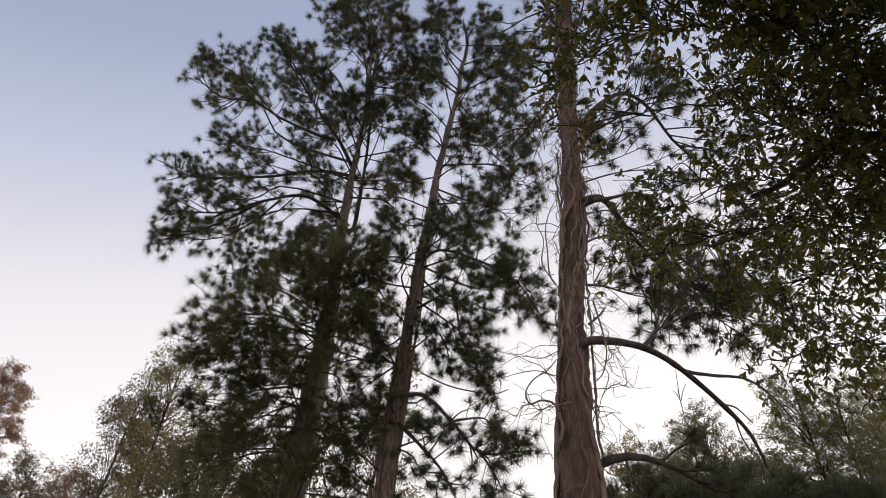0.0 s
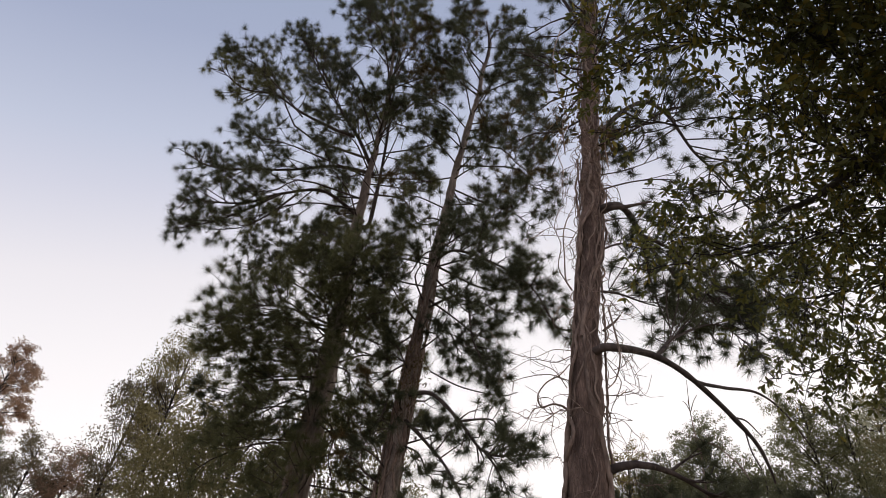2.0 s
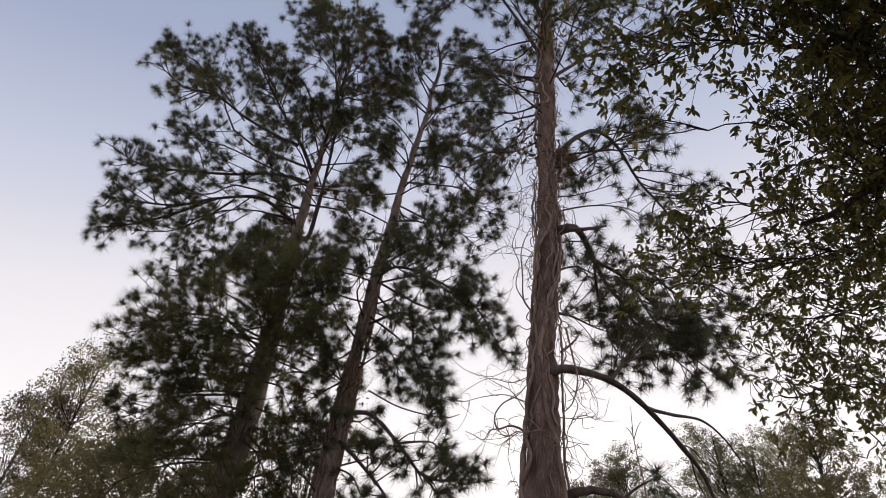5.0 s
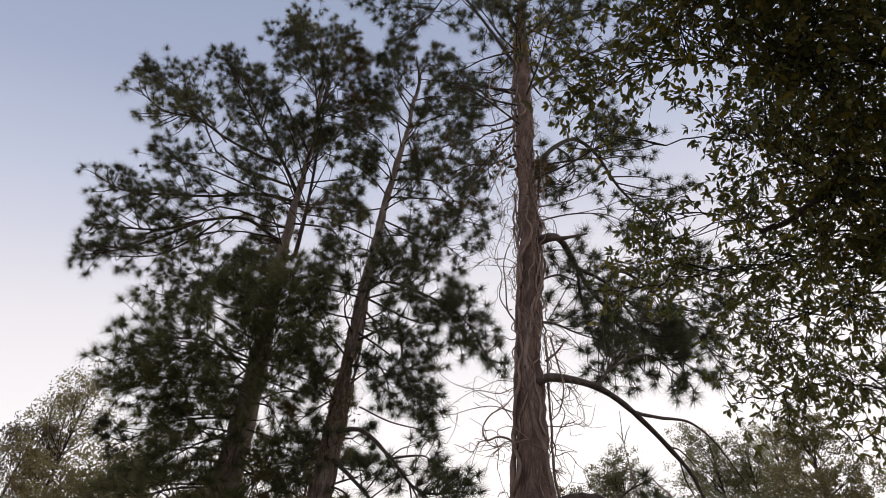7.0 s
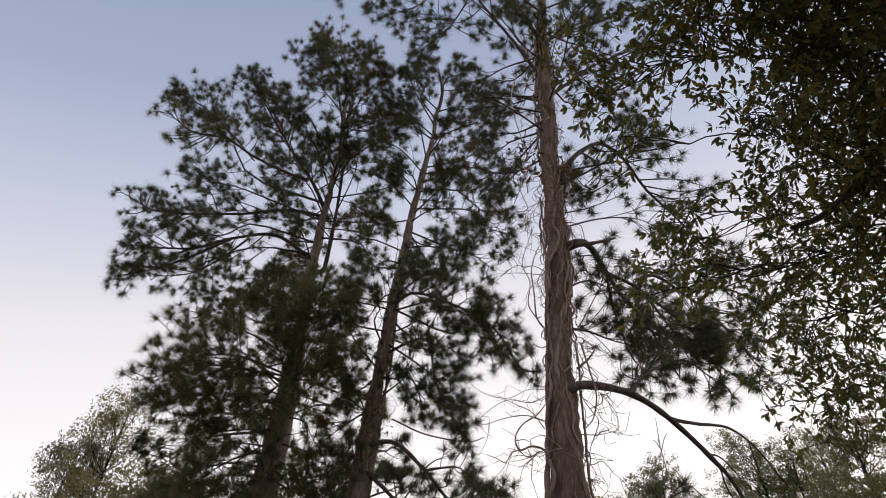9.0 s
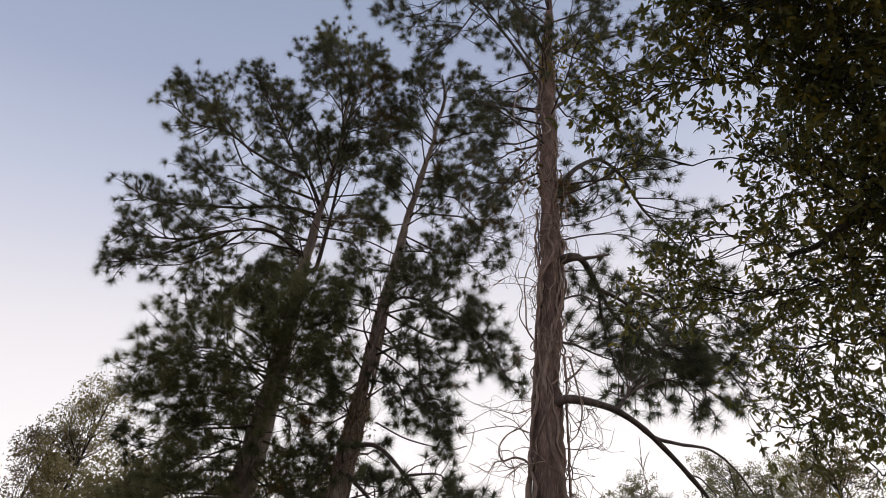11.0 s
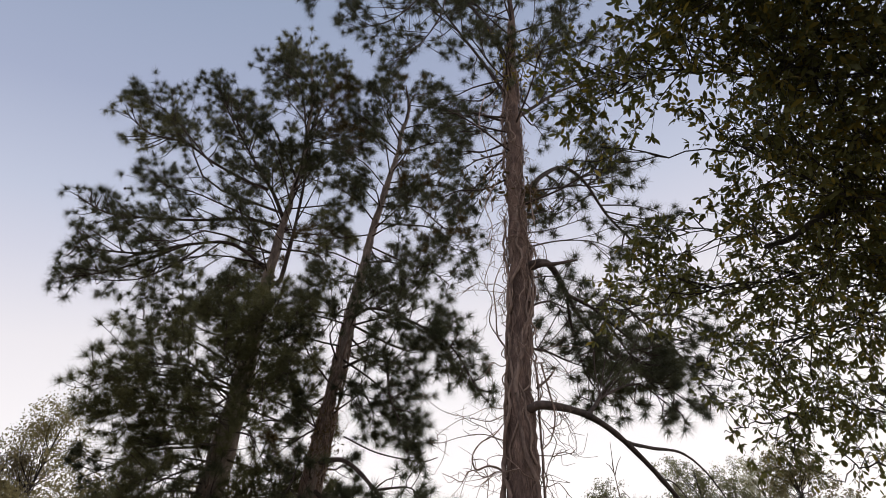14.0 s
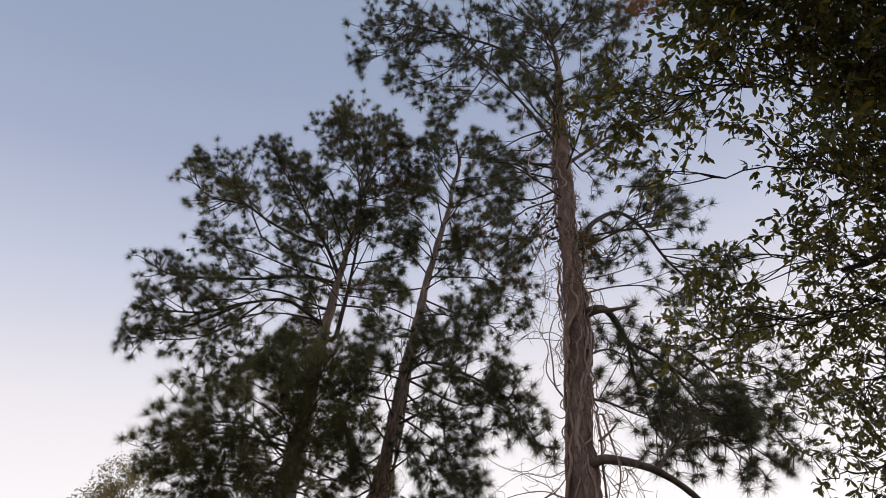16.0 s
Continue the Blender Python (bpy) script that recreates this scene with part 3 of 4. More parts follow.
RIGHT_SMALL = [
    ([(-0.57, 5.9, 16.13), (-0.88, 5.8, 14.72), (-1.27, 5.7, 13.61), (-1.81, 5.6, 12.98)], 0.025, 1.0, 0.25),
    ([(-0.17, 5.9, 15.8), (-0.25, 5.7, 14.08), (-0.53, 5.6, 12.67), (-0.81, 5.6, 12.07)], 0.022, 0.9, 0.3),
    ([(-1.82, 5.8, 16.61), (-2.22, 5.6, 15.62), (-2.41, 5.5, 14.38), (-2.67, 5.4, 13.83)], 0.02, 1.0, 0.15),
    ([(-1.39, 5.8, 16.37), (-1.97, 5.9, 18.0), (-2.73, 6.0, 19.17), (-3.3, 6.0, 19.8)], 0.022, 1.0, 0.2),
    ([(1.18, 6.0, 16.82), (0.74, 5.6, 16.45), (0.06, 5.3, 16.32), (-0.45, 5.1, 16.08)], 0.025, 1.3, 0.2),
    ([(1.22, 6.0, 16.29), (1.84, 6.2, 18.17), (2.59, 6.4, 19.64), (3.28, 6.6, 21.0)], 0.03, 0.9, 0.25),
    ([(1.28, 6.0, 14.84), (0.64, 6.3, 15.82), (0.11, 6.6, 17.03)], 0.025, 1.2, 0.2)]
RIGHT_SIDE = [
    ([(1.8, 6.3, 7.21), (2.26, 6.5, 7.11), (2.57, 6.6, 6.63), (2.94, 6.8, 6.18)], 0.028, 1.6, 0.3),
    ([(2.26, 6.5, 7.11), (2.7, 6.65, 6.8), (3.09, 6.8, 6.53)], 0.02, 1.6, 0.2),
    ([(1.1, 5.6, 6.3), (1.46, 6.0, 6.79), (1.83, 6.5, 7.14), (2.16, 6.9, 7.44)], 0.018, 1.1, 0.3),
    ([(1.09, 5.6, 5.73), (1.41, 6.1, 6.08), (1.82, 6.6, 6.33), (2.21, 7.0, 6.55)], 0.02, 1.3, 0.3),
    ([(2.48, 7.4, 7.34), (2.72, 7.3, 7.02), (2.95, 7.2, 6.72), (3.24, 7.2, 6.73)], 0.025, 2.4, 0.2),
    ([(1.14, 5.7, 7.69), (1.59, 6.0, 8.14), (2.3, 6.5, 9.03)], 0.012, 0.5, 0.35),
    ([(1.17, 5.7, 8.08), (1.59, 6.0, 8.56), (2.09, 6.4, 9.51)], 0.012, 0.6, 0.35),
    ([(1.1, 5.6, 6.74), (1.54, 6.0, 7.23), (2.22, 6.6, 7.71)], 0.011, 0.5, 0.5),
    ([(1.03, 5.6, 7.24), (1.69, 6.0, 7.92), (2.36, 6.4, 8.4), (2.85, 6.7, 8.51)], 0.014, 0.7, 0.5),
    ([(1.68, 6.2, 9.68), (1.93, 6.4, 9.72), (2.01, 6.5, 9.43), (1.82, 6.6, 9.13)], 0.02, 1.2, 0.2)]
pine((0.85, 5.3, 0), "tall pine with a thick trunk wrapped in woody vines", RIGHT_TRUNK, RIGHT_LIMBS, RIGHT_BENT + RIGHT_SMALL + RIGHT_SIDE, fill=[(14.0, 18.0, 8, 1.3, 1.0), (8.0, 14.0, 24, 1.15, 0.9)], needle=0.185, count=116, group="roadside pines",
     dead=[([(2.2, 6.27, 18.9), (2.9, 6.6, 19.6), (3.62, 6.9, 20.9), (4.54, 7.1, 22.28), (5.33, 7.2, 23.16)], 0.02, 1.2, 0.3)])

# young pines crowding behind the thick trunk
for x, y, h, r in ((1.75, 8.0, 4.4, 0.9), (2.45, 8.15, 4.5, 0.9), (3.15, 8.3, 4.6, 0.9), (3.85, 8.5, 4.7, 0.9), (4.55, 8.75, 4.85, 0.9), (5.3, 8.9, 4.95, 0.9)):
    young = [(x, y, -0.1, 0.06), (x + 0.05, y, h * 0.5, 0.045), (x, y + 0.05, h - 0.25, 0.012)]
    pine((x, y, 0), "young pine with dense dark needles", young, [], fill=[(1.2, h - 0.7, 18, r, 1.3), (h - 1.3, h - 0.4, 26, r * 0.8, 1.8)], needle=0.2, count=64, cones=0, group="young pines")


def bare_stem(points, radius, label, forks=3):
    """A thin dead sapling stem with a few short side twigs."""
    base = np.array(points[0], float)
    c = curve(points, 30)
    s = Soup()
    tube(s, c - base, np.linspace(radius, 0.004, 30), 6, 0.05)
    ob = tagged(new("dead_sapling", s.mesh("dead_sapling", VINE, True)), label, "sapling")
    ob.location = base
    for _ in range(forks):
        o, e = along(c, rnd.uniform(0.6, 0.97))
        w = unit(e + rnd.normal(size=3) * 0.8)
        l = rnd.uniform(0.15, 0.4)
        t = Soup()
        tube(t, curve([o, o + w * l * 0.5 + (0, 0, 0.03), o + w * l], 6) - base, np.linspace(0.006, 0.003, 6), 4)
        part("twig", t, VINE, ob)
    return ob


bare_stem([(2.5, 7.45, 0), (2.52, 7.48, 2.0), (2.52, 7.5, 3.64), (2.54, 7.5, 4.66), (2.49, 7.5, 5.09), (2.46, 7.5, 5.48)], 0.02, "thin dead sapling stem standing among young pines", 4)
bare_stem([(3.6, 7.9, 0), (3.5, 7.95, 2.5), (3.3, 8.0, 4.5), (3.0, 8.0, 5.04), (2.74, 8.0, 5.18), (2.4, 8.0, 5.28)], 0.018, "thin dead stem bent over at its top", 3)
bare_stem([(2.1, 7.3, 0), (2.15, 7.3, 2.0), (2.12, 7.3, 3.6), (2.2, 7.3, 4.2)], 0.015, "short thin dead sapling stem", 3)


# ---- woody vines and their bare tendrils on the trunks ----
def vine(line, low, high, turns, size, label, tendrils=0, toward=None, reach=0.6, spread=0.03, start=None):
    """A woody vine that climbs a trunk line, with loose bare tendrils."""
    at = [np.interp(low, line[:, 2], line[:, k]) for k in range(2)] + [low]
    base = np.array(at)
    root = thing("woody_vine", at, label, "vine", "vines on the pines")
    n = int((high - low) * 7) + 8
    z = np.linspace(low, high, n)
    ang = (rnd.uniform(0, 6.28) if start is None else radians(start)) + turns * 6.28 * np.linspace(0, 1, n) + np.cumsum(rnd.normal(size=n)) * (0.22 if start is None else 0.07)
    off = np.interp(z, line[:, 2], line[:, 3]) + size * 0.8 + np.abs(np.convolve(rnd.normal(size=n), np.ones(4) / 4, "same")) * spread
    p = np.stack([np.interp(z, line[:, 2], line[:, 0]) + off * np.cos(ang), np.interp(z, line[:, 2], line[:, 1]) + off * np.sin(ang), z], 1)
    s = Soup()
    tube(s, curve(p, n * 3) - base, np.linspace(size, size * 0.5, n * 3) * rnd.uniform(0.85, 1.15, n * 3), 7, 0.06)
    part("stem", s, VINE, root, "", True)
    for _ in range(tendrils):
        i = rnd.integers(n // 8, n - 1)
        d = np.array(toward) if toward is not None else unit(np.append(rnd.normal(size=2), 0))
        d = unit(d + rnd.normal(size=3) * (0.35, 0.5, 0.5))
        L = reach * rnd.uniform(0.35, 1.3)
        q = p[i]
        pts, w, st = [q], d, L / 8
        sag = rnd.uniform(-0.45, 0.1)
        for _ in range(8):
            w = unit(w + rnd.normal(size=3) * 0.5 + (0, 0, sag * 0.7))
            pts.append(pts[-1] + w * st)
        s = Soup()
        c = curve(pts, 26)
        r = rnd.choice([0.004, 0.0055, 0.0075])
        tube(s, c - base, np.linspace(r, 0.002, 26), 4)
        for _ in range(rnd.integers(3, 8)):
            o, e = along(c, rnd.uniform(0.3, 0.95))
            w = unit(e + rnd.normal(size=3) * 0.8)
            l = L * rnd.uniform(0.15, 0.45)
            tube(s, curve([o, o + w * l * 0.5 + rnd.normal(size=3) * 0.1 * l, o + w * l + (0, 0, rnd.uniform(-0.3, 0.2) * l)], 6) - base, np.linspace(r * 0.6, 0.0015, 6), 3)
        part("tendril", s, VINE, root, "thin bare tendril")
    return root


right_line, mid_line, left_line = (curve(t, 80) for t in (RIGHT_TRUNK, MID_TRUNK, LEFT_TRUNK))
for k in range(8):
    low = rnd.uniform(0.4, 4.4)
    vine(right_line, low, low + rnd.uniform(3.0, 6.5), rnd.uniform(-0.9, 0.9), rnd.choice([0.012, 0.017, 0.024]), "pale twisting woody vine clinging to a pine trunk",
         3, (-1, 0, 0) if k % 3 else (1, 0, 0.1), 0.6)
for k in range(10):
    low = rnd.uniform(3.5, 8.5)
    vine(right_line, low, low + rnd.uniform(2.0, 4.0), rnd.uniform(-0.3, 0.3), 0.007, "thin bare vine hanging loosely along a pine trunk", 2, (-1, -0.1, -0.1) if k % 3 else (1, 0, 0), 0.75, 0.14)
for low, high in ((7.0, 11.0), (7.6, 12.4), (8.8, 13.6), (9.6, 14.0), (10.4, 15.0), (8.0, 13.0)):
    vine(right_line, low, high, rnd.uniform(-0.7, 0.7), rnd.choice([0.013, 0.019]), "thin vine twisting round the upper part of a pine trunk", 6, None, 0.45, 0.05)
vine(right_line, 0.2, 7.9, 0.06, 0.026, "thick pale woody vine running up a pine trunk", start=180)
vine(right_line, 3.2, 6.2, -0.24, 0.024, "thick pale woody vine crossing a pine trunk", start=-15)
vine(right_line, 5.0, 7.4, 0.45, 0.022, "thick pale woody vine looping over a pine trunk", start=-120)
vine(right_line, 6.2, 8.6, -0.4, 0.016, "woody vine wound under a limb fork", 9, (1, 0.1, 0.35), 0.7, start=20)
for low, out in ((3.2, -1), (4.2, -1), (3.6, 1), (5.6, -1), (6.4, -1), (4.6, 1)):
    vine(right_line, low, low + 1.8, 0.1, 0.006, "thin bare vine with long tangled tendrils beside a pine trunk", 4, (out, 0, -0.05), 1.0 if out < 0 else 0.6, 0.10)
for k in range(10):
    low = rnd.uniform(1.5, 6.5)
    vine(mid_line, low, low + rnd.uniform(3.5, 6.5), rnd.uniform(-0.8, 0.8), rnd.choice([0.016, 0.026]), "woody vine twisting up a slender pine trunk", 3, None, 0.5)
for k in range(6):
    low = rnd.uniform(0.4, 3.5)
    vine(left_line, low, low + rnd.uniform(3.0, 5.0), rnd.uniform(-0.6, 0.6), rnd.choice([0.015, 0.025]), "woody vine climbing a thick pine trunk", 3, None, 0.7)

for k in range(7):
    low = rnd.uniform(3.5, 7.5)
    vine(mid_line, low, low + rnd.uniform(2.0, 4.0), rnd.uniform(-0.25, 0.25), rnd.choice([0.018, 0.024]), "woody vine clinging to a slender pine trunk", 2, None, 0.4, start=-160 + 20 * k)
for k in range(4):
    low = rnd.uniform(2.5, 4.5)
    vine(left_line, low, low + rnd.uniform(2.0, 3.0), rnd.uniform(-0.2, 0.2), rnd.choice([0.02, 0.028]), "woody vine clinging to a thick pine trunk", 2, None, 0.5, start=-150 + 30 * k)

# loops and hooks of bare vine that stand off the thick trunk
LOOPS = [
    (0.011, [(0.76, 5.33, 4.09), (0.71, 5.39, 4.20), (0.60, 5.33, 4.19), (0.50, 5.39, 4.18), (0.46, 5.33, 4.27), (0.54, 5.39, 4.44), (0.66, 5.33, 4.50), (0.76, 5.39, 4.66)]),
    (0.006, [(0.50, 5.33, 4.15), (0.43, 5.39, 4.15), (0.37, 5.33, 4.03), (0.29, 5.39, 4.09), (0.20, 5.33, 4.09)]),
    (0.005, [(0.74, 5.33, 4.45), (0.56, 5.39, 4.53), (0.35, 5.33, 4.45), (0.17, 5.39, 4.41), (0.07, 5.33, 4.39)]),
    (0.005, [(0.77, 5.33, 4.72), (0.62, 5.39, 4.67), (0.40, 5.33, 4.65), (0.25, 5.39, 4.59), (0.11, 5.33, 4.42)]),
    (0.004, [(0.77, 5.33, 4.78), (0.60, 5.39, 4.81), (0.40, 5.33, 4.67), (0.19, 5.39, 4.74), (0.05, 5.33, 4.80), (-0.04, 5.39, 4.97)]),
    (0.005, [(0.73, 5.33, 4.37), (0.62, 5.39, 4.57), (0.46, 5.33, 4.61), (0.30, 5.39, 4.73)]),
    (0.005, [(0.57, 5.33, 4.16), (0.61, 5.39, 4.09), (0.59, 5.33, 3.90), (0.62, 5.39, 3.85)]),
    (0.01, [(0.78, 5.33, 5.52), (0.72, 5.39, 5.71), (0.70, 5.33, 5.98), (0.69, 5.39, 6.36), (0.74, 5.33, 6.58), (0.82, 5.39, 6.82)]),
    (0.007, [(0.74, 5.33, 5.59), (0.64, 5.39, 5.87), (0.66, 5.33, 6.14), (0.59, 5.39, 6.45), (0.63, 5.33, 6.66), (0.75, 5.39, 7.11)]),
    (0.008, [(1.08, 5.33, 4.22), (1.13, 5.39, 4.14), (1.09, 5.33, 3.96), (1.15, 5.39, 3.84)]),
    (0.011, [(1.15, 5.33, 5.33), (1.22, 5.39, 5.04), (1.24, 5.33, 4.75), (1.20, 5.39, 4.54), (1.09, 5.33, 4.38)]),
    (0.005, [(1.06, 5.33, 4.33), (1.23, 5.39, 4.37), (1.40, 5.33, 4.39)]),
    (0.005, [(0.80, 5.33, 6.26), (0.46, 5.39, 6.32), (0.20, 5.33, 6.16)]),
    (0.016, [(1.09, 5.33, 5.04), (1.21, 5.39, 5.19), (1.27, 5.33, 5.25)]),
    (0.009, [(0.62, 5.33, 10.54), (0.52, 5.39, 9.98), (0.56, 5.33, 9.29), (0.66, 5.39, 8.83), (0.72, 5.33, 8.37)]),
    (0.007, [(0.75, 5.33, 8.25), (0.60, 5.39, 7.85), (0.68, 5.33, 7.35), (0.64, 5.39, 7.01)]),
]
for size, pts in LOOPS:
    base = np.array(pts[0])
    root = thing("woody_vine", pts[0], "bare curling vine standing off a pine trunk", "vine", "vines on the pines")
    c = curve(pts, 7 * len(pts)) - base
    s = Soup()
    tube(s, c, np.linspace(size, size * 0.45, len(c)), 6, 0.05)
    part("stem", s, VINE, root, "", True)
    for _ in range(6):
        o, e = along(c, rnd.uniform(0.15, 0.98))
        w, l = unit(e * 0.6 + rnd.normal(size=3) * 0.8), rnd.uniform(0.08, 0.3)
        s = Soup()
        tube(s, curve([o, o + w * l * 0.5 + rnd.normal(size=3) * 0.18 * l, o + w * l + rnd.normal(size=3) * 0.2 * l], 8), np.linspace(min(size * 0.5, 0.0045), 0.0018, 8), 4)
        part("tendril", s, VINE, root, "thin bare tendril")


# ---- the broadleaf tree beside the camera ----
def leaf_mesh(name, mat, length, width, curl):
    """One lance-shaped leaf folded at its midrib."""
    xs = [0.0, 0.35, 0.72, 1.0]
    ws = [0.06, 0.85, 1.0, 0.12]
    v, f = [], []
    for x, w in zip(xs, ws):
        z = -curl * length * x * x
        y = w * width / 2
        v += [(x * length, -y, z + 0.25 * y), (x * length, 0, z), (x * length, y, z + 0.25 * y)]
    for i in range(3):
        a = i * 3
        f += [(a, a + 1, a + 4, a + 3), (a + 1, a + 2, a + 5, a + 4)]
    me = bpy.data.meshes.new(name)
    me.from_pydata(v, [], f)
    me.materials.append(mat)
    me.update()
    return me


LEAVES = [leaf_mesh("leaf", LEAF, 0.070, 0.026, 0.10), leaf_mesh("leaf", LEAF, 0.080, 0.028, 0.25), leaf_mesh("leaf", LEAF, 0.058, 0.023, 0.0), leaf_mesh("leaf", LEAF_TURNED, 0.066, 0.026, 0.2)]
LEAF_V = [np.array([v.co for v in m.vertices]) for m in LEAVES]
PLAIN_V = np.array([(0, 0, 0), (0.032, -0.013, 0.003), (0.07, 0, -0.01), (0.032, 0.013, 0.003)])
PLAIN_F = np.array([(0, 1, 2, 3)])
LEAF_F = np.array([tuple(p.vertices) for p in LEAVES[0].polygons])


def basis(d, up):
    x = unit(d)
    y = unit(np.cross(up, x))
    return np.stack([x, y, np.cross(x, y)], 1)


ivy = thing("leafy_vine", (-1.45, 9.5, 6.3), "brown-green leafy vine clump on a slender pine trunk", "vine", "vines on the pines")
for lo, hi, n in ((-0.1, 0.5, 260), (0.35, 1.0, 220), (-0.6, 0.1, 160)):
    g = Soup()
    for _ in range(n):
        o = np.array([rnd.normal() * 0.15 - 0.05, rnd.normal() * 0.13 - 0.1, rnd.uniform(lo, hi)])
        b = basis(rnd.normal(size=3) - (0, 0, 0.4), unit(rnd.normal(size=3) * 0.6 + (0, -0.4, 1)))
        g.add((LEAF_V[rnd.integers(0, 3)] * rnd.uniform(0.5, 1.0)) @ b.T + o, LEAF_F)
    part("spray", g, NEEDLE_OLD, ivy, "", kind="stuff")

for at, lo, hi, n, out, mat, what in (((1.22, 5.6, 12.0), -0.7, 1.3, 240, 0.23, LEAF_GOLD, "yellow-green leafy vine clump on a tall pine trunk"), ((1.5, 5.55, 12.6), -0.12, 0.15, 40, 0.13, LEAF_GOLD, "loose spray of pale vine leaves beside a pine trunk"),
                                     ((1.25, 5.5, 8.15), -0.25, 0.35, 80, 0.1, NEEDLE_OLD, "brownish vine leaves tangled on a pine trunk"), ((0.7, 5.5, 8.5), -0.4, 0.4, 90, 0.13, NEEDLE_OLD, "brownish vine leaves hanging beside a pine trunk")):
    clump = thing("leafy_vine", at, what, "vine", "vines on the pines")
    stem = Soup()
    tube(stem, curve([(0.02, 0.05, lo - 0.2), (-0.02, 0.0, (lo + hi) / 2), (0.03, 0.02, hi + 0.1)], 12), np.linspace(0.008, 0.003, 12), 5)
    part("stem", stem, VINE, clump)
    g = Soup()
    for _ in range(n):
        o = np.array([rnd.normal() * out, rnd.normal() * out * 0.6, rnd.uniform(lo, hi)])
        b = basis(rnd.normal(size=3) - (0, 0, 0.4), unit(rnd.normal(size=3) * 0.6 + (0, -0.4, 1)))
        g.add((LEAF_V[rnd.integers(0, 3)] * rnd.uniform(0.9, 1.7)) @ b.T + o, LEAF_F)
    part("spray", g, mat, clump, "", kind="stuff")

BASE = np.array([4.4, 2.9, 0.0])
oak = thing("broadleaf_tree", tuple(BASE), "broadleaf tree with slim glossy olive-green leaves", "tree")
s = Soup()
OAK_LINE = curve([(4.4, 2.9, -0.1, 0.19), (4.36, 2.88, 1.5, 0.16), (4.3, 2.82, 3.0, 0.14), (4.35, 2.7, 4.6, 0.11), (4.3, 2.65, 6.0, 0.07), (4.2, 2.7, 7.6, 0.02)], 50)
tube(s, OAK_LINE[:, :3] - BASE, OAK_LINE[:, 3], 16, 0.03)
part("trunk", s, LEAF_BARK, oak, "smooth grey trunk", True)
# boughs, each ending where it forks into leafy branches
def canopy(x, y):
    """Height of the low leafy layer that leans out over the camera."""
    return 4.26 - 0.288 * x - 0.18 * y


LINES = [((2.4, 0.75), (1.7, 0.72), (1.15, 0.8), (0.8, 0.95)), ((2.4, 1.0), (1.7, 1.12), (1.1, 1.25), (0.52, 1.4)), ((2.4, 1.3), (1.6, 1.5), (1.05, 1.46), (0.58, 1.66)),
         ((2.4, 1.55), (1.75, 1.8), (1.3, 1.93), (0.74, 2.0)), ((2.4, 1.9), (1.7, 2.05), (1.2, 2.2), (0.78, 2.4)), ((2.4, 2.15), (1.85, 2.3), (1.4, 2.55), (1.3, 2.7)),
         ((2.4, 2.4), (1.95, 2.6), (1.7, 2.75), (1.5, 2.95)), ((2.5, 2.6), (2.2, 2.85), (2.05, 3.0)), ((2.4, 1.7), (1.95, 1.8), (1.55, 1.75), (1.25, 1.7)),
         ((2.4, 1.15), (1.95, 1.25), (1.6, 1.3), (1.2, 1.1)), ((2.3, 0.6), (1.8, 0.5), (1.4, 0.55), (1.0, 0.65)), ((2.4, 2.0), (2.0, 2.1), (1.65, 2.3), (1.55, 2.5)),
         ((2.3, 1.5), (1.9, 1.55), (1.5, 1.5), (1.3, 1.4))]
twig_lines = []
for k, pts in enumerate(LINES):
    lift = rnd.uniform(-0.10, 0.14)
    p3 = [(x, y, canopy(x, y) + lift + rnd.normal() * 0.03) for x, y in pts]
    h = p3[0][2] - rnd.uniform(-0.5, 1.0)
    o = np.array([np.interp(h, OAK_LINE[:, 2], OAK_LINE[:, j]) for j in range(3)])
    e = np.array(p3[0])
    c = curve([o, o + (e - o) * 0.35 + rnd.normal(size=3) * 0.15, o + (e - o) * 0.7 + rnd.normal(size=3) * 0.12, e], 24)
    s = Soup()
    tube(s, c - BASE, np.linspace(0.026, 0.010, 24), 8, 0.06)
    part("bough", s, LEAF_BARK, oak, "", True)
    path = curve(p3, 40)
    path[1:] += np.cumsum(rnd.normal(size=(39, 3)) * 0.013, axis=0)
    twig_lines.append(path)
# a stouter crooked bough
p3 = [(2.6, 1.75, 3.55), (2.1, 1.66, 3.52), (1.7, 1.62, 3.56), (1.52, 1.66, 3.5), (1.4, 1.78, 3.45), (1.28, 1.8, 3.4)]
s = Soup()
c = curve(p3, 40)
o = np.array([np.interp(3.3, OAK_LINE[:, 2], OAK_LINE[:, j]) for j in range(3)])
c = np.vstack([np.linspace(o, c[0], 10)[:-1], c])
tube(s, c - BASE, np.linspace(0.032, 0.009, len(c)), 9, 0.08)
part("bough", s, LEAF_BARK, oak, "crooked dark bough", True)
twig_lines.append(c[-30:])


def inside(poly, x, y):
    hit = False
    for (x0, y0), (x1, y1) in zip(poly, poly[1:] + poly[:1]):
        if (y0 > y) != (y1 > y) and x < x0 + (y - y0) / (y1 - y0) * (x1 - x0):
            hit = not hit
    return hit


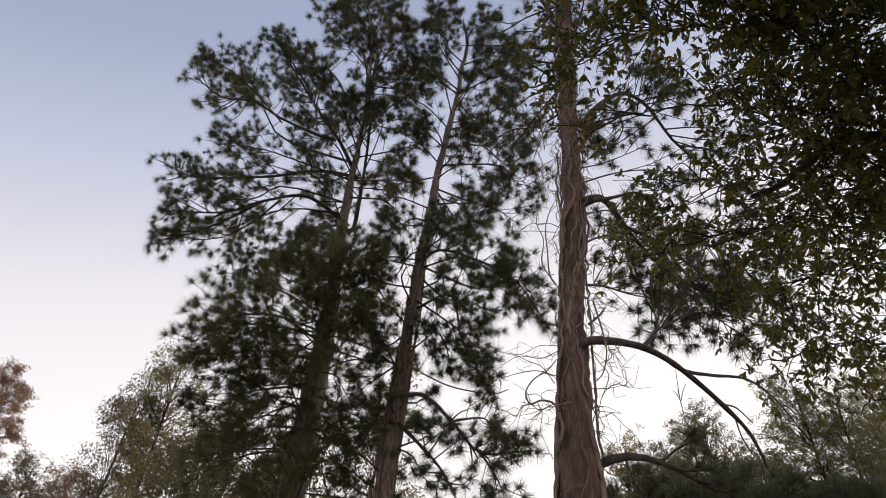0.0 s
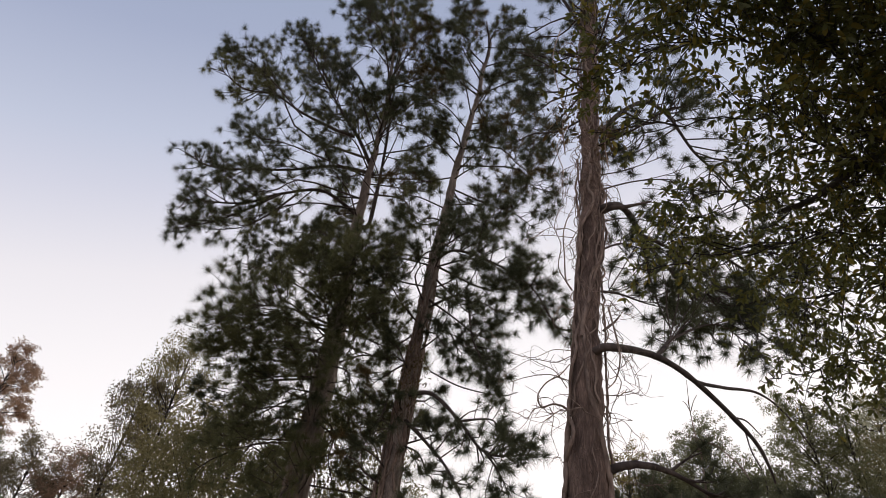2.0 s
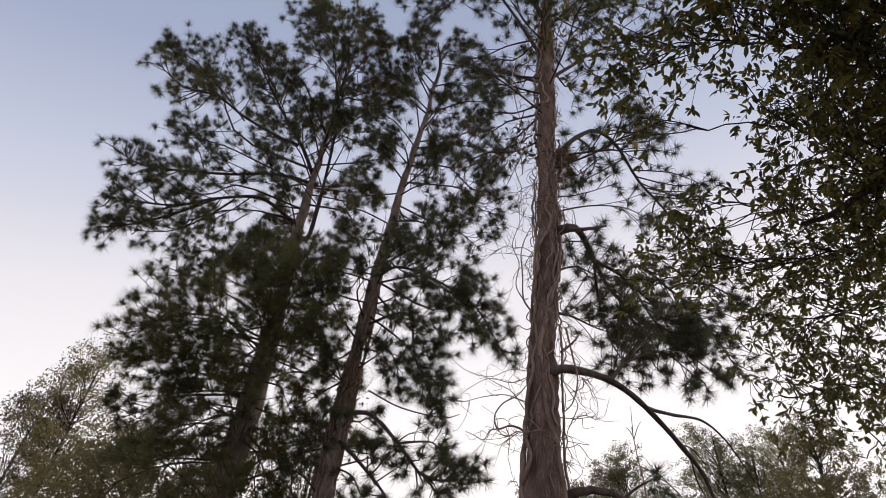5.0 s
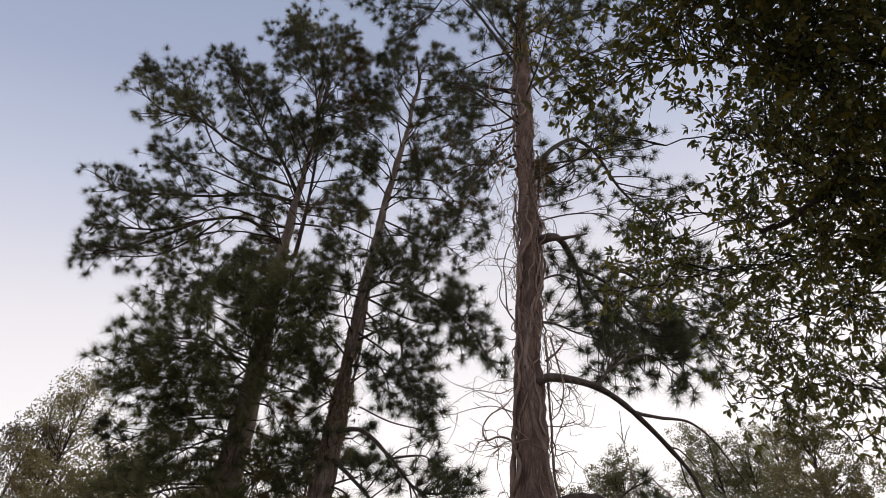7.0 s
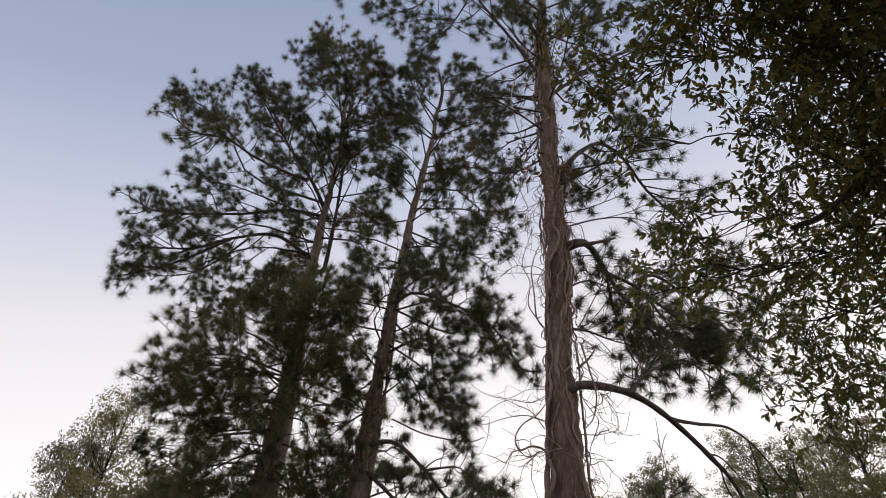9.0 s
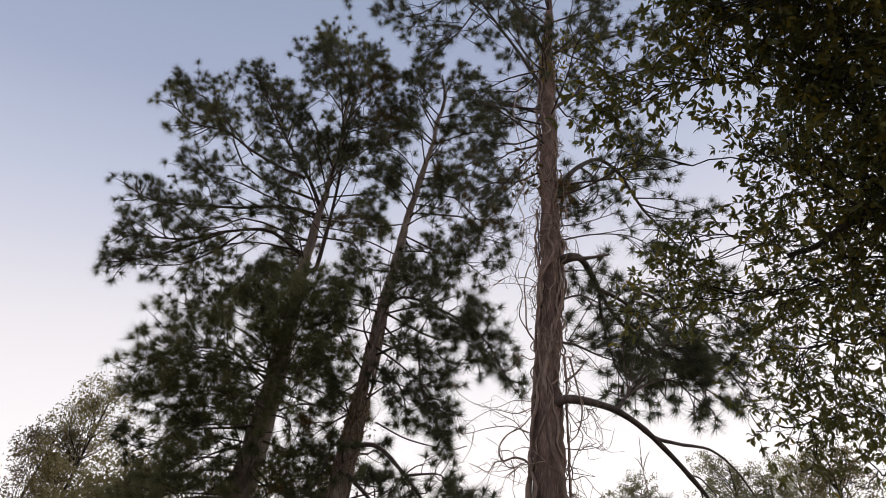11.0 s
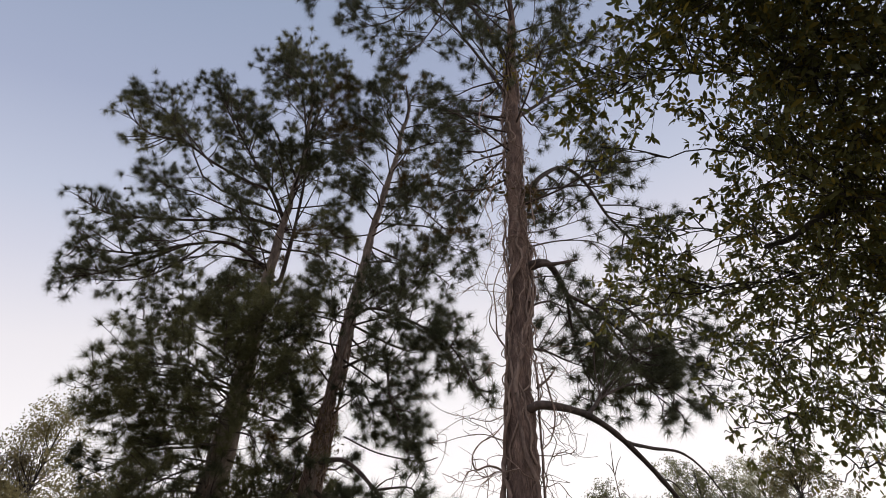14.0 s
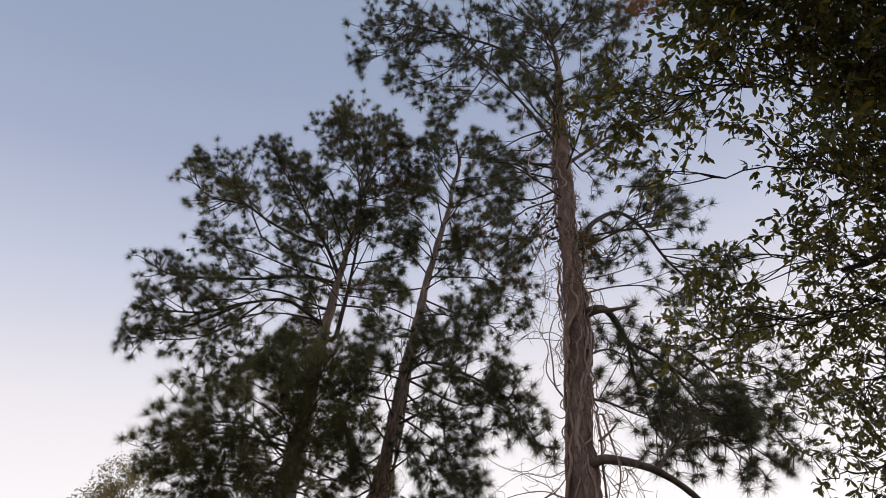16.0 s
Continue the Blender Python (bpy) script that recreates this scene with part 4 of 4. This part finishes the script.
# stretches of the crown: outline seen from above, clumps, sprays a clump, spread of a clump, depth of the layer, share
# of gold leaves (raised where leaves should look front-lit)
CROWN = [
    ([(0.46, 1.3), (0.5, 1.72), (0.8, 1.6), (1.05, 1.5), (1.0, 0.85), (0.72, 0.95)], 30, 6, 0.055, 0.07, 0.24, False),
    ([(0.62, 0.75), (0.72, 1.3), (1.02, 1.45), (1.0, 0.5)], 14, 6, 0.06, 0.08, 0.32, False),
    ([(0.55, 0.5), (0.6, 1.04), (1.1, 1.1), (1.1, 0.4)], 60, 6, 0.06, 0.09, 0.34, False),
    ([(0.8, 1.98), (0.82, 2.44), (1.12, 2.45), (1.3, 2.2), (1.25, 1.9), (0.97, 1.94)], 24, 5, 0.055, 0.07, 0.12, False),
    ([(1.28, 2.1), (1.42, 2.7), (1.5, 2.92), (2.3, 2.98), (2.4, 2.1)], 70, 6, 0.07, 0.10, 0.06, False),
    ([(1.14, 1.66), (1.28, 2.1), (2.2, 2.1), (2.2, 1.62)], 84, 6, 0.08, 0.12, 0.22, False),
    ([(1.0, 0.5), (1.05, 1.5), (1.14, 1.66), (2.2, 1.62), (2.2, 0.5)], 185, 7, 0.08, 0.13, 0.30, False),
    ([(1.14, 0.4), (1.18, 1.1), (1.32, 1.45), (1.46, 1.85), (2.3, 1.85), (2.3, 0.4)], 250, 8, 0.10, 0.24, 0.10, True)]
tufts = []
for poly, clumps, each, spread, deep, gold, hidden in CROWN:
    lo, hi = np.min(poly, axis=0), np.max(poly, axis=0)
    made = 0
    while made < clumps:
        x, y = rnd.uniform(lo, hi)
        if inside(poly, x, y):
            made += 1
            tufts.append((np.array([x, y, canopy(x, y) + rnd.normal() * deep + 0.25 * hidden]), each, spread, gold, hidden))
tufts.sort(key=lambda s: s[0][0])
owner = [min(range(len(twig_lines)), key=lambda k: np.linalg.norm(twig_lines[k] - t[0], axis=1).min()) for t in tufts]
single = 300
for k, path in enumerate(twig_lines):
    wood, mass, yellow, loose = Soup(), Soup(), Soup(), []
    tube(wood, path - BASE, np.linspace(0.0065, 0.002, len(path)), 6, 0.06)
    for (mid, each, spread, gold, hidden), who in zip(tufts, owner):
        if who != k:
            continue
        o = path[max(int(np.linalg.norm(path - mid, axis=1).argmin()) - rnd.integers(2, 7), 0)]
        gap = mid - o
        bend = rnd.normal(size=3) * 0.12 * np.linalg.norm(gap)
        tube(wood, curve([o, o + gap * 0.5 + bend, mid], 8) - BASE, np.linspace(0.0035, 0.0018, 8), 4)
        for _ in range(each):
            p = mid + rnd.normal(size=3) * spread
            way = unit(p - mid + gap * 0.4 + rnd.normal(size=3) * 0.04)
            tip = p + way * rnd.uniform(0.04, 0.10)
            c = curve([mid, (mid + p) / 2 + rnd.normal(size=3) * 0.015, p, tip - (0, 0, 0.015)], 7)
            if not hidden:
                tube(wood, c[::2] - BASE, np.linspace(0.0017, 0.0009, 4), 3)
            leaves = rnd.integers(8, 14)
            for j in range(leaves):
                q, e = along(c, 0.998 if j >= leaves - 5 else rnd.uniform(0.3, 0.97))
                d = unit(e * rnd.uniform(0.3, 1.0) + rnd.normal(size=3) * 0.6 - (0, 0, 0.3))
                b = basis(d, unit(rnd.normal(size=3) * 0.6 + (0, 0, 1)))
                kind = 3 if rnd.random() < 0.02 else rnd.integers(0, 3)
                size = rnd.uniform(0.5, 0.95) * 0.68
                if hidden:
                    mass.add((PLAIN_V * size) @ b.T + (q - BASE), PLAIN_F)
                elif single > 0 and kind != 3 and rnd.random() > gold:
                    single -= 1
                    loose.append((kind, b * size, q - BASE))
                else:
                    (yellow if rnd.random() < gold else mass).add((LEAF_V[kind] * size) @ b.T + (q - BASE), LEAF_F)
    limb = part("branch", wood, LEAF_BARK, oak, "", True)
    for kind, b, q in loose:
        ob = new("leaf", LEAVES[kind])
        ob.parent = limb
        ob.matrix_basis = Matrix([[*b[r], q[r]] for r in range(3)] + [[0, 0, 0, 1]])
    if mass.n:
        part("foliage", mass, LEAF, limb, "", True, kind="stuff")
    if yellow.n:
        part("foliage", yellow, LEAF_GOLD, limb, "yellowing olive leaves, partly standing in for lit ones", True, kind="stuff")


# ---- trees further off ----
def far_tree(at, height, radius, crown_low, mat, label, clumps=60, leaves=170, size=0.16, clump=0.7, puff=0.17, stout=1.0, group="trees further off"):
    """A rounded tree: trunk, limbs and a ragged crown of leaf clumps with gaps."""
    tree = thing("tree", (at[0], at[1], 0), label, "tree", group)
    top = height
    s = Soup()
    bend = rnd.normal(size=2) * 0.02 * height
    line = curve([(0, 0, -0.2), (bend[0], bend[1], height * 0.4), (bend[0] * 0.5, bend[1] * 0.5, height * 0.93)], 14)
    tube(s, line, np.linspace(0.011 * height + 0.05, 0.03, 14) * stout, 9, 0.04)
    part("trunk", s, LEAF_BARK, tree, "", True)
    wood, crown = Soup(), Soup()
    mid, half = (top + crown_low) / 2, (top - crown_low) / 2
    for k in range(clumps):
        d = unit(rnd.normal(size=3))
        r = rnd.uniform(0.25, 1.0) ** 0.5
        w = radius * (1.0 - 0.25 * abs(d[2]))
        c = np.array([d[0] * r * w, d[1] * r * w, mid + d[2] * r * half])
        c[2] = min(c[2], top - clump * 0.5)
        o = np.array([np.interp(c[2] - rnd.uniform(0.5, 2.0), line[:, 2], line[:, j]) for j in range(3)])
        tube(wood, curve([o, (o + c) / 2 + rnd.normal(size=3) * 0.15, c], 6), np.linspace(0.0016 * height, 0.0005 * height, 6) * stout, 4)
        n = int(1.9 * leaves * rnd.uniform(0.6, 1.2))
        spread = clump * rnd.uniform(0.7, 1.2)
        puffs = c + rnd.normal(size=(7, 3)) * spread * (0.6, 0.6, 0.45)
        q = puffs[rnd.integers(0, 7, n)] + rnd.normal(size=(n, 3)) * puff * 0.78 * (1, 1, 0.75)
        a, b = rnd.normal(size=(n, 3)), rnd.normal(size=(n, 3))
        a *= size * 0.42 * rnd.uniform(0.6, 1.3, (n, 1)) / np.linalg.norm(a, axis=1, keepdims=True)
        b *= size * 0.26 / np.linalg.norm(b, axis=1, keepdims=True)
        v = np.stack([q - a, q + b, q + a, q - b], 1).reshape(-1, 3)
        crown.add(v, np.arange(len(v)).reshape(-1, 4))
    part("branchwork", wood, LEAF_BARK, tree, "", True, kind="stuff")
    part("crown", crown, mat, tree, "", kind="stuff")
    return tree


far_tree((-31.6, 34.2), 19.4, 2.4, 12.6, FAR_RUST, "tall thin tree with a rust-brown autumn crown", 60, 160, 0.16, 0.42)
for x, y, h, r, m in ((-29.6, 33.2, 13.6, 2.4, FAR_OLIVE), (-27.4, 34.4, 13.9, 2.2, FAR_BROWN), (-25.6, 35.6, 13.5, 1.9, FAR_RUST), (-23.6, 36.8, 12.6, 2.0, FAR_OLIVE)):
    far_tree((x, y), h, r, h - 6.5, m, "rounded tree of a distant tree line, leaves turning", 60, 150, 0.15, 0.6)
far_tree((-12.9, 20.0), 11.6, 1.2, 6.5, FAR_BROWN, "airy young tree with small scattered brownish leaves", 75, 80, 0.11, 0.34, 0.14, 0.6)
far_tree((-11.7, 19.6), 13.0, 1.4, 6.8, FAR_OLIVE, "airy young tree with small grey-olive leaves", 90, 84, 0.11, 0.34, 0.14, 0.6)
far_tree((-8.5, 17.0), 9.4, 1.6, 3.5, FAR_OLIVE, "dense olive-green tree behind the pines", 80, 90, 0.13, 0.6)
far_tree((-6.9, 15.5), 8.2, 2.0, 3.0, FAR_OLIVE, "dense olive-green tree behind the pines", 80, 140, 0.12, 0.6)
far_tree((6.9, 36.0), 17.6, 1.7, 11.0, FAR_YELLOW, "small tree with a yellowing crown", 55, 150, 0.13, 0.6)
far_tree((9.2, 37.7), 17.8, 2.2, 10.0, FAR_GREEN, "rounded dark green pine-like tree", 85, 200, 0.13, 0.75)
far_tree((11.6, 36.4), 19.3, 3.0, 10.5, FAR_GREEN, "broad rounded dark green tree", 120, 200, 0.13, 0.75)
far_tree((15.0, 32.1), 20.0, 2.3, 9.0, FAR_GREEN, "tall rounded green tree", 100, 200, 0.13, 0.7)
far_tree((17.2, 31.6), 18.9, 2.4, 8.0, FAR_GREEN, "tall rounded green tree", 100, 200, 0.13, 0.7)
far_tree((17.6, 27.0), 18.2, 2.3, 8.0, FAR_OLIVE, "tall olive-green tree with gaps in its crown", 90, 150, 0.15, 0.6)
far_tree((20.6, 34.7), 22.0, 2.6, 12.0, FAR_PALE, "tall pale green tree behind others", 90, 110, 0.16, 0.7)
far_tree((6.9, 25.5), 11.8, 2.6, 4.0, FAR_GREEN, "low dark green tree", 80, 190, 0.15, 0.65)
far_tree((10.6, 26.0), 12.9, 2.6, 4.0, FAR_GREEN, "low dark green tree", 80, 190, 0.15, 0.65)
far_tree((-4.6, 14.4), 8.2, 1.7, 2.5, FAR_OLIVE, "dense olive-green tree behind the pines", 60, 140, 0.12, 0.55)
far_tree((-3.0, 15.6), 8.5, 1.3, 2.5, FAR_OLIVE, "small tree with thin yellow-green leaves", 45, 90, 0.10, 0.5)
